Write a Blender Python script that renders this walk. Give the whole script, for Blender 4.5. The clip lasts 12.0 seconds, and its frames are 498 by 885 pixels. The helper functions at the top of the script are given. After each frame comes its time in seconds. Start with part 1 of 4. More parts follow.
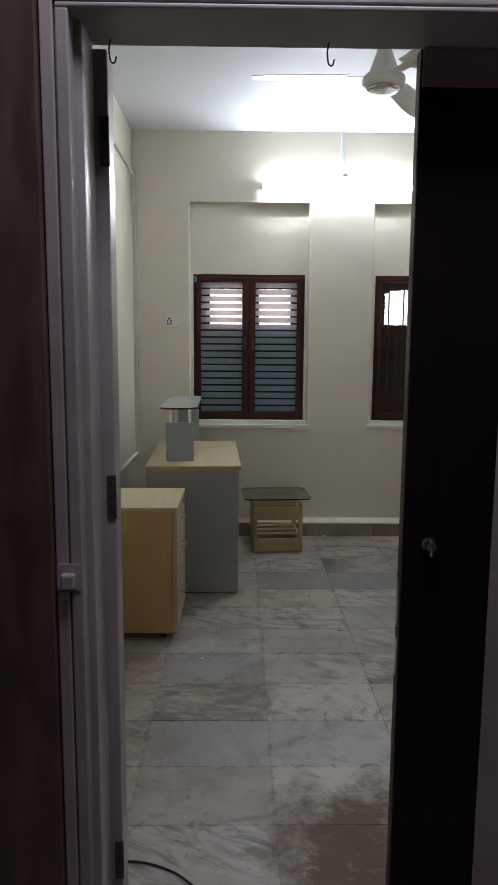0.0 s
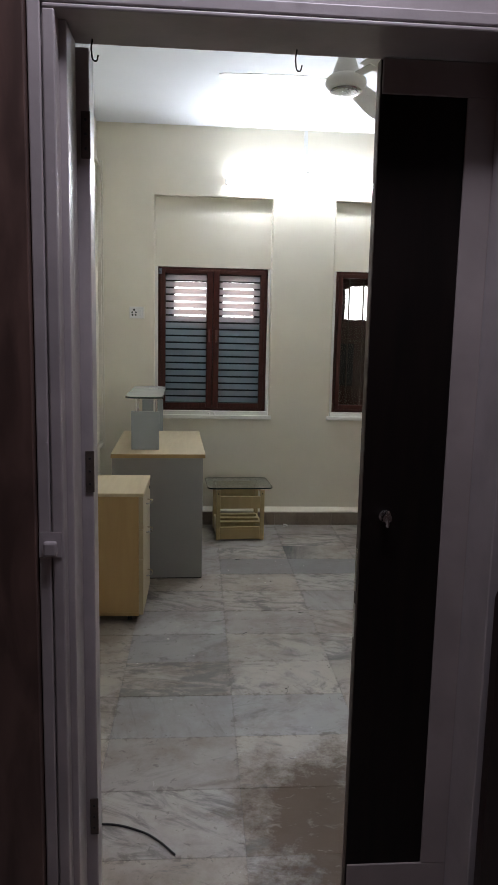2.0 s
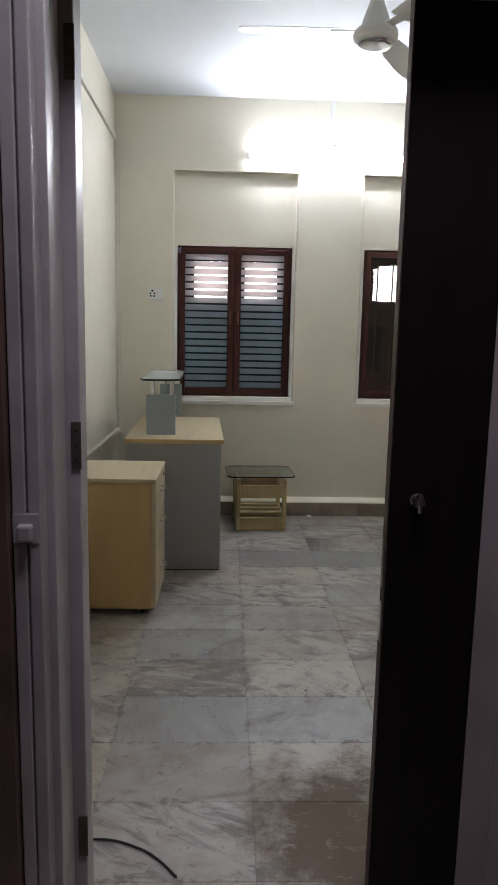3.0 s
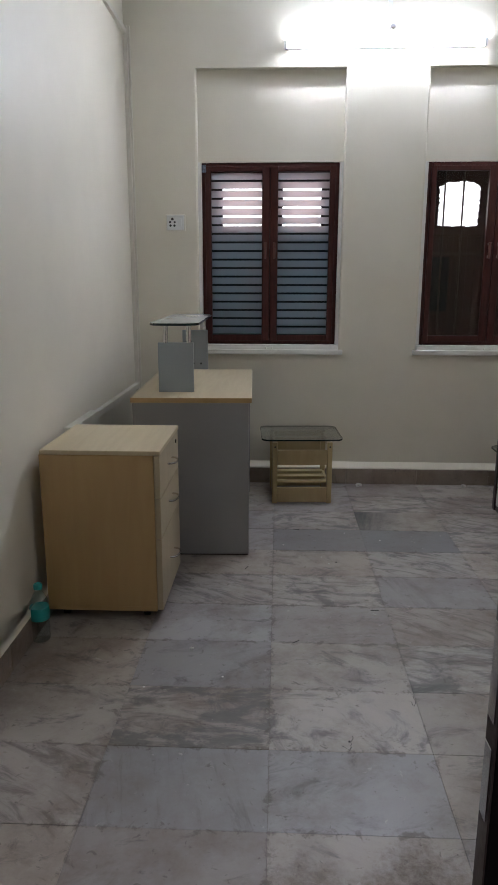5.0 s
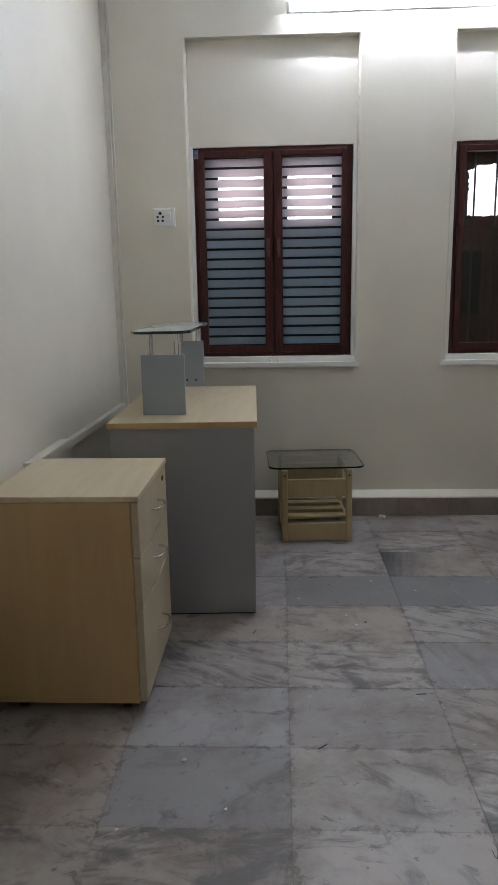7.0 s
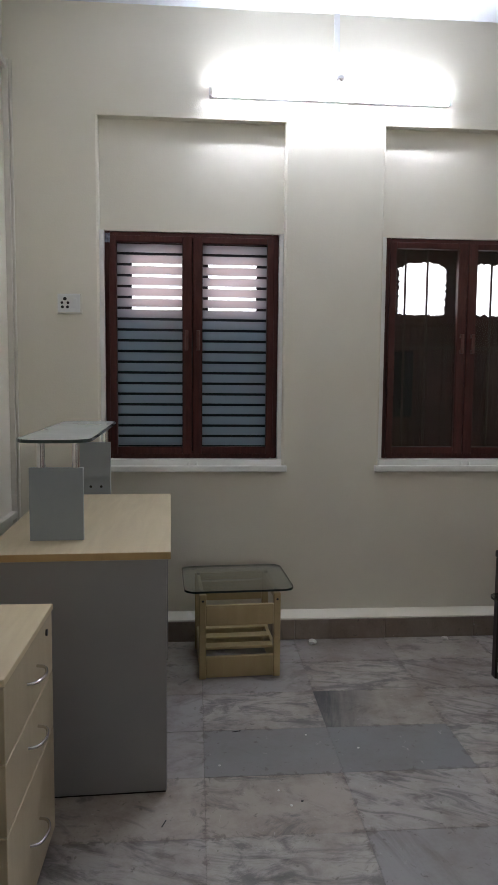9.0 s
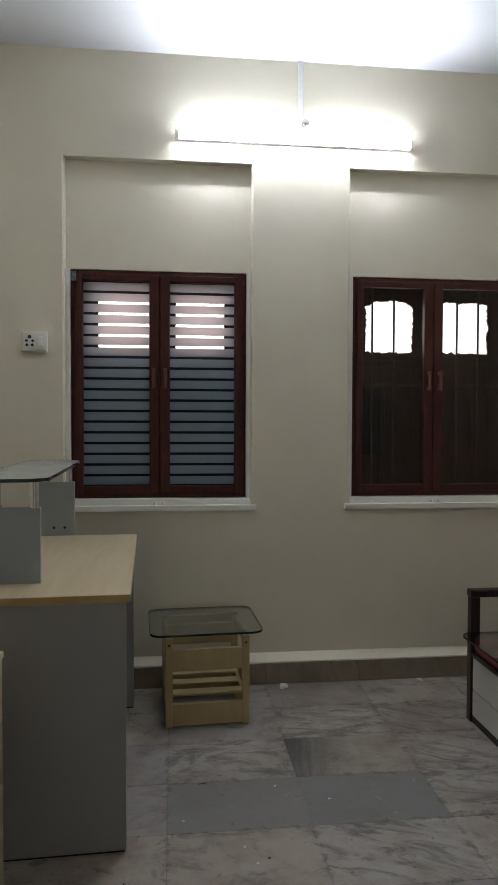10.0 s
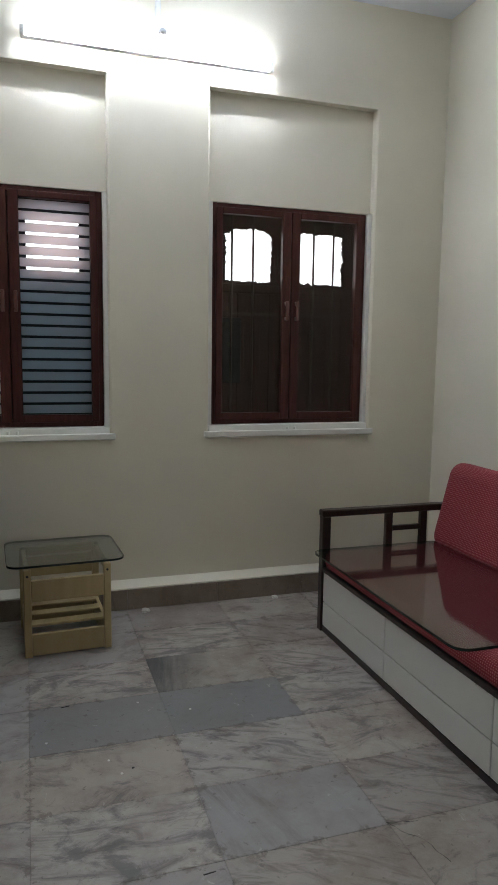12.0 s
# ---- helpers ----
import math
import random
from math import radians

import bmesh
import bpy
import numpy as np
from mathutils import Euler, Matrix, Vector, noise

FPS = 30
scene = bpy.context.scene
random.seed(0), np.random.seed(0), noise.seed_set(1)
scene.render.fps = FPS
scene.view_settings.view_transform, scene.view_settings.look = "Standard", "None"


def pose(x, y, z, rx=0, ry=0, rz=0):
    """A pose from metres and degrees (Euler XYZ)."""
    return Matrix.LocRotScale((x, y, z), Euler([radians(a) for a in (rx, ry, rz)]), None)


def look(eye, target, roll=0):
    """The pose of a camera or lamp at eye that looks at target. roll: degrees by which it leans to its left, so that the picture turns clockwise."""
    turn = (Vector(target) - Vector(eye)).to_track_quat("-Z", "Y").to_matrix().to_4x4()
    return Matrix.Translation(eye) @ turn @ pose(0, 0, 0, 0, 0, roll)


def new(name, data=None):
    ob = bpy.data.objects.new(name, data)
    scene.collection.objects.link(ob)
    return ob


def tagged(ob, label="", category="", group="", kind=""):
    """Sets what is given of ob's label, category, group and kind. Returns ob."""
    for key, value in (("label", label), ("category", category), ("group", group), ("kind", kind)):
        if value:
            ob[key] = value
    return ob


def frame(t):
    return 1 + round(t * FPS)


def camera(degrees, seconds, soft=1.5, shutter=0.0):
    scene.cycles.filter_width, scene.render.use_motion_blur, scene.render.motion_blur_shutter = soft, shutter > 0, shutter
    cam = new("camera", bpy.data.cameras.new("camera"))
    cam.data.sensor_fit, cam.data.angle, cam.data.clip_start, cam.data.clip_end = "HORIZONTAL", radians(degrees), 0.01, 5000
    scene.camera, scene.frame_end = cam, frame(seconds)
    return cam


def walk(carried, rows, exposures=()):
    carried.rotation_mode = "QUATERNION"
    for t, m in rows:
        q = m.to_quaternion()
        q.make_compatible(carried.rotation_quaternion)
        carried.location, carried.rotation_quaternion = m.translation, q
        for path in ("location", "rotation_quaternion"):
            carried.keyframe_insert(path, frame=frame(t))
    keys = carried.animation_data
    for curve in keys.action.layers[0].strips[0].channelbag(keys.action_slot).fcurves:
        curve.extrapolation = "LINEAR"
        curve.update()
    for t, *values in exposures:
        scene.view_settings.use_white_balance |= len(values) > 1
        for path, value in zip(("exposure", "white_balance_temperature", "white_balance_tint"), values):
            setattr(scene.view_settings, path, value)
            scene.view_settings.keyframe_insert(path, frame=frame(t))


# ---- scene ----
cam = camera(40.0, 12.0)
PATH = [
    (0, (0.09, 0.255, 1.451), (0.12, 2.236, 1.175), 0.4),
    (0.5, (0.069, 0.167, 1.471), (0.132, 2.153, 1.24), 0.7),
    (1, (0.027, 0.097, 1.463), (0.149, 2.076, 1.198), 0.5),
    (1.5, (0.029, 0.094, 1.443), (0.163, 2.071, 1.169), 0.7),
    (2, (0.063, 0.145, 1.426), (0.21, 2.119, 1.139), 1.2),
    (2.5, (0.106, 0.237, 1.393), (0.159, 2.212, 1.084), 1.3),
    (2.7, (0.111, 0.276, 1.375), (0.174, 2.252, 1.067), 1.4),
    (4.3, (0.157, 0.854, 1.305), (0.214, 2.808, 0.884), 0.3),
    (4.5, (0.202, 0.936, 1.31), (0.168, 2.882, 0.85), 0.5),
    (5, (0.222, 1.087, 1.274), (0.14, 3.034, 0.822), 0.1),
    (5.5, (0.197, 1.254, 1.233), (0.199, 3.218, 0.858), 0.5),
    (6, (0.148, 1.407, 1.219), (0.196, 3.364, 0.809), 0.4),
    (6.5, (0.147, 1.534, 1.201), (0.143, 3.494, 0.799), -0.6),
    (6.7, (0.167, 1.598, 1.202), (0.077, 3.553, 0.792), -1.0),
    (8.3, (0.21, 2.005, 1.242), (0.238, 3.986, 0.966), 0.2),
    (8.5, (0.193, 2.055, 1.248), (0.297, 4.04, 1.032), 0.3),
    (9, (0.177, 2.132, 1.28), (0.334, 4.118, 1.102), 0.5),
    (9.5, (0.205, 2.156, 1.322), (0.365, 4.146, 1.199), 0.6),
    (10, (0.227, 2.17, 1.269), (0.448, 4.157, 1.208), 0.2),
    (10.5, (0.287, 2.137, 1.269), (0.67, 4.099, 1.215), 0.5),
    (11, (0.293, 2.132, 1.278), (0.797, 4.062, 1.144), 1.0),
    (11.5, (0.262, 2.146, 1.248), (0.828, 4.057, 1.088), 1.2),
    (12, (0.229, 2.162, 1.236), (0.843, 4.049, 0.99), 0.8),
]
walk(cam, [(t, look(eye, target, roll)) for t, eye, target, roll in PATH],
     exposures=[(0, 0.12, 6450, 10), (1, 0.15, 6450, 10), (1.5, 0.25, 6450, 10), (2, 0.42, 6450, 10), (2.5, 0.52, 6450, 10), (4.5, 0.24, 6250, 15),
                (6.5, 0.32, 6050, 14), (8.5, 0.33, 6100, 15), (9.5, 0.04, 6400, 14), (10, -0.07, 6550, 11), (10.5, -0.08, 6650, 12),
                (11, -0.19, 6800, 12), (11.5, 0.06, 6700, 12), (12, 0.19, 6250, 10)])

# world, light and exposure
world = bpy.data.worlds.new("sky")
scene.world = world
world.use_nodes = True
wn = world.node_tree.nodes
sky = wn.new("ShaderNodeTexSky")
sky.sky_type, sky.sun_disc = 'NISHITA', False
sky.sun_elevation, sky.sun_rotation = radians(40), radians(20)
wn["Background"].inputs["Strength"].default_value = 0.08
world.node_tree.links.new(sky.outputs[0], wn["Background"].inputs["Color"])

TUBE_POWER = 182.0
# unseen area lamp, added for the bluish light on the upper door frame
top_fill = bpy.data.lights.new("corridor_fill", 'AREA')
top_fill.shape, top_fill.size, top_fill.size_y = 'RECTANGLE', 0.9, 0.34
top_fill.energy, top_fill.color = 15.0, (0.88, 0.85, 1.0)
vl = new("corridor_fill", top_fill)
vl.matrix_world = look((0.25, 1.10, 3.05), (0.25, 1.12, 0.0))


# ---------------------------------------------------------------- materials
def mat(name, col, rough=0.5, metal=0.0, var=0.12, scale=6.0, fine=90.0, bump=0.05, col2=None, spec=0.5):
    m = bpy.data.materials.new(name)
    m.use_nodes = True
    n, l = m.node_tree.nodes, m.node_tree.links
    b = n["Principled BSDF"]
    geo = n.new("ShaderNodeNewGeometry")
    big, small = n.new("ShaderNodeTexNoise"), n.new("ShaderNodeTexNoise")
    big.inputs["Scale"].default_value, big.inputs["Detail"].default_value = scale, 5
    small.inputs["Scale"].default_value, small.inputs["Detail"].default_value = fine, 3
    l.new(geo.outputs["Position"], big.inputs["Vector"])
    l.new(geo.outputs["Position"], small.inputs["Vector"])
    mix = n.new("ShaderNodeMix")
    mix.data_type = 'RGBA'
    dark = col2 or tuple(c * (1 - var) for c in col)
    mix.inputs["A"].default_value, mix.inputs["B"].default_value = (*dark, 1), (*col, 1)
    ramp = n.new("ShaderNodeMapRange")
    ramp.inputs["From Min"].default_value, ramp.inputs["From Max"].default_value = 0.35, 0.65
    l.new(big.outputs["Fac"], ramp.inputs["Value"])
    l.new(ramp.outputs[0], mix.inputs["Factor"])
    l.new(mix.outputs["Result"], b.inputs["Base Color"])
    rr = n.new("ShaderNodeMapRange")
    rr.inputs["To Min"].default_value, rr.inputs["To Max"].default_value = max(0.02, rough - 0.08), min(1, rough + 0.08)
    l.new(small.outputs["Fac"], rr.inputs["Value"])
    l.new(rr.outputs[0], b.inputs["Roughness"])
    b.inputs["Metallic"].default_value = metal
    b.inputs["Specular IOR Level"].default_value = spec
    if bump:
        bp = n.new("ShaderNodeBump")
        bp.inputs["Strength"].default_value, bp.inputs["Distance"].default_value = bump, 0.004
        add = n.new("ShaderNodeMath")
        l.new(small.outputs["Fac"], add.inputs[0])
        l.new(big.outputs["Fac"], add.inputs[1])
        l.new(add.outputs[0], bp.inputs["Height"])
        l.new(bp.outputs[0], b.inputs["Normal"])
    return m


def wood(name, light, dark, rough=0.4, stretch=(1, 1, 12), scale=5.0):
    """Grained board; stretch is large across the grain and 1 along it."""
    m = mat(name, light, rough, col2=dark, bump=0.0)
    n, l = m.node_tree.nodes, m.node_tree.links
    geo = next(x for x in n if x.type == 'NEW_GEOMETRY')
    big = next(x for x in n if x.type == 'TEX_NOISE')
    mp = n.new("ShaderNodeMapping")
    mp.inputs["Scale"].default_value = stretch
    l.new(geo.outputs["Position"], mp.inputs["Vector"])
    l.new(mp.outputs[0], big.inputs["Vector"])
    big.inputs["Scale"].default_value = scale
    big.inputs["Distortion"].default_value = 0.6
    return m


def marble(name, light, dark, vein, amount, wedge=False, turn=None, stretch=(2.2, 4.2), scale=2.3, warp=0.8, smudge=0.60, soil=1.0, half=(0.2285, 0.14835)):
    """Polished marble with bands, veins, smudges, grime gathered at the joints and a cement-brown worn patch by the door."""
    m = bpy.data.materials.new(name)
    m.use_nodes = True
    n, l = m.node_tree.nodes, m.node_tree.links
    b = n["Principled BSDF"]

    def math_node(op, a, c=None, d=None, clamp=False):
        x = n.new("ShaderNodeMath")
        x.operation, x.use_clamp = op, clamp
        for k, v in enumerate((a, c, d)):
            if v is None:
                continue
            if isinstance(v, (int, float)):
                x.inputs[k].default_value = v
            else:
                l.new(v, x.inputs[k])
        return x.outputs[0]

    def noise_node(vec, sc, detail, rough=0.6, distort=0.0):
        x = n.new("ShaderNodeTexNoise")
        x.inputs["Scale"].default_value, x.inputs["Detail"].default_value = sc, detail
        x.inputs["Roughness"].default_value, x.inputs["Distortion"].default_value = rough, distort
        l.new(vec, x.inputs["Vector"])
        return x.outputs["Fac"]

    def ranged(v, a, c, lo=0.0, hi=1.0):
        x = n.new("ShaderNodeMapRange")
        for key, val in (("From Min", a), ("From Max", c), ("To Min", lo), ("To Max", hi)):
            x.inputs[key].default_value = val
        l.new(v, x.inputs["Value"])
        return x.outputs[0]

    def over(base, fac, col):
        x = n.new("ShaderNodeMix")
        x.data_type = 'RGBA'
        x.inputs["B"].default_value = (*col, 1)
        l.new(base, x.inputs["A"])
        l.new(fac, x.inputs["Factor"])
        return x.outputs["Result"]

    geo, info, co = n.new("ShaderNodeNewGeometry"), n.new("ShaderNodeObjectInfo"), n.new("ShaderNodeTexCoord")
    pos, local = geo.outputs["Position"], co.outputs["Object"]
    comb, off = n.new("ShaderNodeCombineXYZ"), n.new("ShaderNodeVectorMath")
    for k in range(3):
        l.new(info.outputs["Random"], comb.inputs[k])
    off.operation = 'MULTIPLY_ADD'
    off.inputs[1].default_value = (37, 53, 19)
    l.new(comb.outputs[0], off.inputs[0])
    l.new(pos, off.inputs[2])
    rot = n.new("ShaderNodeVectorRotate")
    rot.rotation_type = 'Z_AXIS'
    l.new(off.outputs[0], rot.inputs["Vector"])
    if turn is None:
        l.new(math_node('MULTIPLY_ADD', info.outputs["Random"], 1.3, -0.3), rot.inputs["Angle"])
    else:
        rot.inputs["Angle"].default_value = radians(turn)
    mp = n.new("ShaderNodeMapping")
    mp.inputs["Scale"].default_value = (*stretch, 1)
    l.new(rot.outputs[0], mp.inputs["Vector"])
    band = noise_node(mp.outputs[0], scale, 9, 0.68, warp)
    cr = n.new("ShaderNodeValToRGB")
    e = cr.color_ramp.elements
    e[0].position, e[0].color = 0.32, (*vein, 1)
    e[1].position, e[1].color = 0.58, (*light, 1)
    mid = e.new(0.32 + 0.075 * amount)
    mid.color = (*dark, 1)
    mid2 = e.new(0.35 + 0.12 * amount)
    mid2.color = tuple(0.2 * d + 0.8 * c for d, c in zip(dark, light)) + (1,)
    l.new(band, cr.inputs[0])
    # each slab lighter or darker, warmer or cooler
    hsv = n.new("ShaderNodeHueSaturation")
    l.new(ranged(info.outputs["Random"], 0, 1, 0.80, 1.0), hsv.inputs["Value"])
    l.new(cr.outputs[0], hsv.inputs["Color"])
    warm = math_node('FRACT', math_node('MULTIPLY', info.outputs["Random"], 7.31))
    col = over(hsv.outputs[0], ranged(warm, 0.2, 1.0, 0.06 * soil, 0.40 * soil), (0.30, 0.225, 0.165))
    # brownish traffic grime over all slabs
    grime = noise_node(pos, 2.6, 10, 0.72)
    col = over(col, ranged(grime, 0.45, 0.68, 0.0, 0.72 * soil), (0.165, 0.120, 0.092))
    # dark smudges drawn out along the slab, with crisp ragged rims
    sm = n.new("ShaderNodeMapping")
    sm.inputs["Scale"].default_value = (3.0, 5.4, 1)
    l.new(off.outputs[0], sm.inputs["Vector"])
    blot = noise_node(sm.outputs[0], 1.5, 9, 0.70, 0.9)
    col = over(col, ranged(blot, smudge - 0.045, smudge + 0.045, 0.0, 0.74), (0.125, 0.118, 0.115))
    # small scuffs and specks
    scuff = noise_node(pos, 34, 4, 0.65, 0.5)
    col = over(col, ranged(scuff, 0.63, 0.69, 0.0, 0.62), (0.12, 0.10, 0.088))
    pale = noise_node(off.outputs[0], 21, 5, 0.7, 0.8)
    col = over(col, ranged(pale, 0.655, 0.72, 0.0, 0.5), (0.60, 0.57, 0.52))
    # dirt that gathers in chipped edges
    sep = n.new("ShaderNodeSeparateXYZ")
    l.new(local, sep.inputs[0])
    ex = math_node('SUBTRACT', half[0], math_node('ABSOLUTE', sep.outputs["X"]))
    ey = math_node('SUBTRACT', half[1], math_node('ABSOLUTE', sep.outputs["Y"]))
    edge = math_node('MINIMUM', ex, ey)
    chip = noise_node(pos, 16, 6, 0.72, 0.6)
    reach = ranged(chip, 0.50, 0.80, 0.0, 0.055)
    dirt = ranged(math_node('SUBTRACT', reach, edge), -0.004, 0.012, 0.0, 0.58)
    col = over(col, dirt, (0.105, 0.085, 0.072))
    # brown cement stain with a soft, broken rim
    dist, squash = n.new("ShaderNodeVectorMath"), n.new("ShaderNodeMapping")
    dist.operation = 'DISTANCE'
    squash.inputs["Location"].default_value, squash.inputs["Scale"].default_value = (-0.55, -1.86, 0), (1.15, 0.92, 0)
    l.new(pos, squash.inputs["Vector"])
    l.new(squash.outputs[0], dist.inputs[0])
    rag = noise_node(pos, 6.0, 10, 0.78)
    field = math_node('MULTIPLY_ADD', rag, 0.85, dist.outputs["Value"])
    stain = math_node('MULTIPLY', math_node('MULTIPLY_ADD', field, -5.2, 4.25, True), 0.94)
    col = over(col, stain, (0.125, 0.088, 0.063))
    scratch = n.new("ShaderNodeMapping")
    scratch.inputs["Rotation"].default_value, scratch.inputs["Scale"].default_value = (0, 0, radians(-38)), (9, 20, 1)
    l.new(pos, scratch.inputs["Vector"])
    marks = math_node('MULTIPLY', ranged(noise_node(scratch.outputs[0], 1.6, 6, 0.7, 0.7), 0.58, 0.70, 0.0, 0.5), stain)
    col = over(col, marks, (0.42, 0.38, 0.33))
    if wedge:
        # a dark, streaked wedge in one end of the slab
        lean = math_node('MULTIPLY_ADD', sep.outputs["Y"], -0.22, sep.outputs["X"])
        comb2 = n.new("ShaderNodeCombineXYZ")
        l.new(lean, comb2.inputs[0])
        l.new(math_node('MULTIPLY', sep.outputs["Y"], 0.12), comb2.inputs[1])
        wave = noise_node(comb2.outputs[0], 24, 5, 0.65, 0.3)
        amt = math_node('MULTIPLY', ranged(lean, -0.26, 0.03, 2.2, 0.0), wave, None, True)
        col = over(col, amt, (0.070, 0.068, 0.072))
    l.new(col, b.inputs["Base Color"])
    l.new(math_node('MULTIPLY_ADD', stain, -0.38, 0.42), b.inputs["Specular IOR Level"])
    l.new(ranged(grime, 0.3, 0.75, 0.34, 0.62), b.inputs["Roughness"])
    bp = n.new("ShaderNodeBump")
    bp.inputs["Strength"].default_value, bp.inputs["Distance"].default_value = 0.08, 0.004
    l.new(math_node('SUBTRACT', rag, dirt), bp.inputs["Height"])
    l.new(bp.outputs[0], b.inputs["Normal"])
    return m


def glass_mat(name, tint, gloss=0.07, rough=0.02):
    m = bpy.data.materials.new(name)
    m.use_nodes = True
    n, l = m.node_tree.nodes, m.node_tree.links
    n.remove(n["Principled BSDF"])
    tr, gl, mx = n.new("ShaderNodeBsdfTransparent"), n.new("ShaderNodeBsdfGlossy"), n.new("ShaderNodeMixShader")
    fr, power, mul = n.new("ShaderNodeLayerWeight"), n.new("ShaderNodeMath"), n.new("ShaderNodeMath")
    fr.inputs["Blend"].default_value = 0.5
    power.operation, mul.operation = 'POWER', 'MULTIPLY_ADD'
    power.inputs[1].default_value = 4.0
    mul.inputs[1].default_value, mul.inputs[2].default_value = min(0.9, 0.45 * gloss), 0.025 * gloss
    l.new(fr.outputs["Facing"], power.inputs[0])
    l.new(power.outputs[0], mul.inputs[0])
    tr.inputs[0].default_value, gl.inputs["Roughness"].default_value = (*tint, 1), rough
    l.new(mul.outputs[0], mx.inputs[0])
    l.new(tr.outputs[0], mx.inputs[1])
    l.new(gl.outputs[0], mx.inputs[2])
    l.new(mx.outputs[0], n["Material Output"].inputs["Surface"])
    return m


def glow(name, col, strength):
    m = bpy.data.materials.new(name)
    m.use_nodes = True
    n, l = m.node_tree.nodes, m.node_tree.links
    n.remove(n["Principled BSDF"])
    em = n.new("ShaderNodeEmission")
    em.inputs[0].default_value, em.inputs[1].default_value = (*col, 1), strength
    l.new(em.outputs[0], n["Material Output"].inputs["Surface"])
    return m


def frosted(name, col):
    m = mat(name, col, 0.35, var=0.08, scale=12, bump=0.02)
    n, l = m.node_tree.nodes, m.node_tree.links
    tl, mx = n.new("ShaderNodeBsdfTranslucent"), n.new("ShaderNodeMixShader")
    tl.inputs[0].default_value = (0.95, 0.80, 0.77, 1)
    mx.inputs[0].default_value = 0.56
    l.new(n["Principled BSDF"].outputs[0], mx.inputs[1])
    l.new(tl.outputs[0], mx.inputs[2])
    l.new(mx.outputs[0], n["Material Output"].inputs["Surface"])
    return m


def fabric(name, col, dot):
    """Woven cloth with rows of small light dots."""
    m = bpy.data.materials.new(name)
    m.use_nodes = True
    n, l = m.node_tree.nodes, m.node_tree.links
    b = n["Principled BSDF"]
    co = n.new("ShaderNodeTexCoord")
    vo, no = n.new("ShaderNodeTexVoronoi"), n.new("ShaderNodeTexNoise")
    vo.inputs["Scale"].default_value, vo.inputs["Randomness"].default_value = 105, 0.15
    no.inputs["Scale"].default_value = 5
    sep, flat, lift = n.new("ShaderNodeSeparateXYZ"), n.new("ShaderNodeCombineXYZ"), n.new("ShaderNodeMath")
    vo.voronoi_dimensions = '2D'
    l.new(co.outputs["Object"], sep.inputs[0])
    l.new(sep.outputs["X"], lift.inputs[0])
    l.new(sep.outputs["Z"], lift.inputs[1])
    l.new(sep.outputs["Y"], flat.inputs[0])
    l.new(lift.outputs[0], flat.inputs[1])
    l.new(flat.outputs[0], vo.inputs["Vector"])
    l.new(co.outputs["Object"], no.inputs["Vector"])
    mr = n.new("ShaderNodeMapRange")
    mr.inputs["From Min"].default_value, mr.inputs["From Max"].default_value = 0.34, 0.24
    l.new(vo.outputs["Distance"], mr.inputs["Value"])
    mx, base = n.new("ShaderNodeMix"), n.new("ShaderNodeMix")
    mx.data_type = base.data_type = 'RGBA'
    base.inputs["A"].default_value, base.inputs["B"].default_value = (*[c * 0.75 for c in col], 1), (*col, 1)
    l.new(no.outputs["Fac"], base.inputs["Factor"])
    l.new(base.outputs["Result"], mx.inputs["A"])
    mx.inputs["B"].default_value = (*dot, 1)
    l.new(mr.outputs[0], mx.inputs["Factor"])
    l.new(mx.outputs["Result"], b.inputs["Base Color"])
    b.inputs["Roughness"].default_value = 0.85
    bp = n.new("ShaderNodeBump")
    bp.inputs["Strength"].default_value, bp.inputs["Distance"].default_value = 0.5, 0.003
    l.new(vo.outputs["Distance"], bp.inputs["Height"])
    l.new(bp.outputs[0], b.inputs["Normal"])
    return m


CREAM = mat("cream_wall_paint", (0.82, 0.775, 0.655), 0.5, var=0.06, scale=2.2, fine=140, bump=0.15)
CEIL = mat("white_ceiling_paint", (0.80, 0.83, 0.88), 0.7, var=0.04, scale=2, bump=0.06)
WHITE = mat("white_gloss_paint", (0.86, 0.85, 0.80), 0.4, var=0.06, scale=9, bump=0.05)
PVC = mat("white_plastic", (0.82, 0.82, 0.80), 0.4, var=0.04, scale=20, bump=0.0)
FRAMEPAINT = mat("grey_oil_paint_on_wood", (0.43, 0.385, 0.385), 0.38, var=0.16, scale=8, fine=45, bump=0.14)
DOORPAINT = mat("brown_grey_oil_paint", (0.36, 0.31, 0.298), 0.45, var=0.16, scale=8, fine=45, bump=0.12)
LAMINATE = wood("brown_wood_laminate", (0.15, 0.088, 0.072), (0.08, 0.047, 0.039), 0.42, (5, 5, 1.4), 3.2)
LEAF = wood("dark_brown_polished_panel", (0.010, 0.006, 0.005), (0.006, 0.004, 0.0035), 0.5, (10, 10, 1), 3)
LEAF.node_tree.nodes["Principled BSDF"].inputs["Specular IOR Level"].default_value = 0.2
MAHOGANY = wood("dark_red_brown_varnished_wood", (0.075, 0.022, 0.017), (0.05, 0.014, 0.011), 0.42, (14, 14, 2), 6)
MAHOGANY.node_tree.nodes["Principled BSDF"].inputs["Specular IOR Level"].default_value = 0.25
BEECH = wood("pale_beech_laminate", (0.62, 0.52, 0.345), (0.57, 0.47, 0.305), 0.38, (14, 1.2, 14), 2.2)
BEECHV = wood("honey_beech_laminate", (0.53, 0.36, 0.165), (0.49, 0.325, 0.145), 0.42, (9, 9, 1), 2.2)
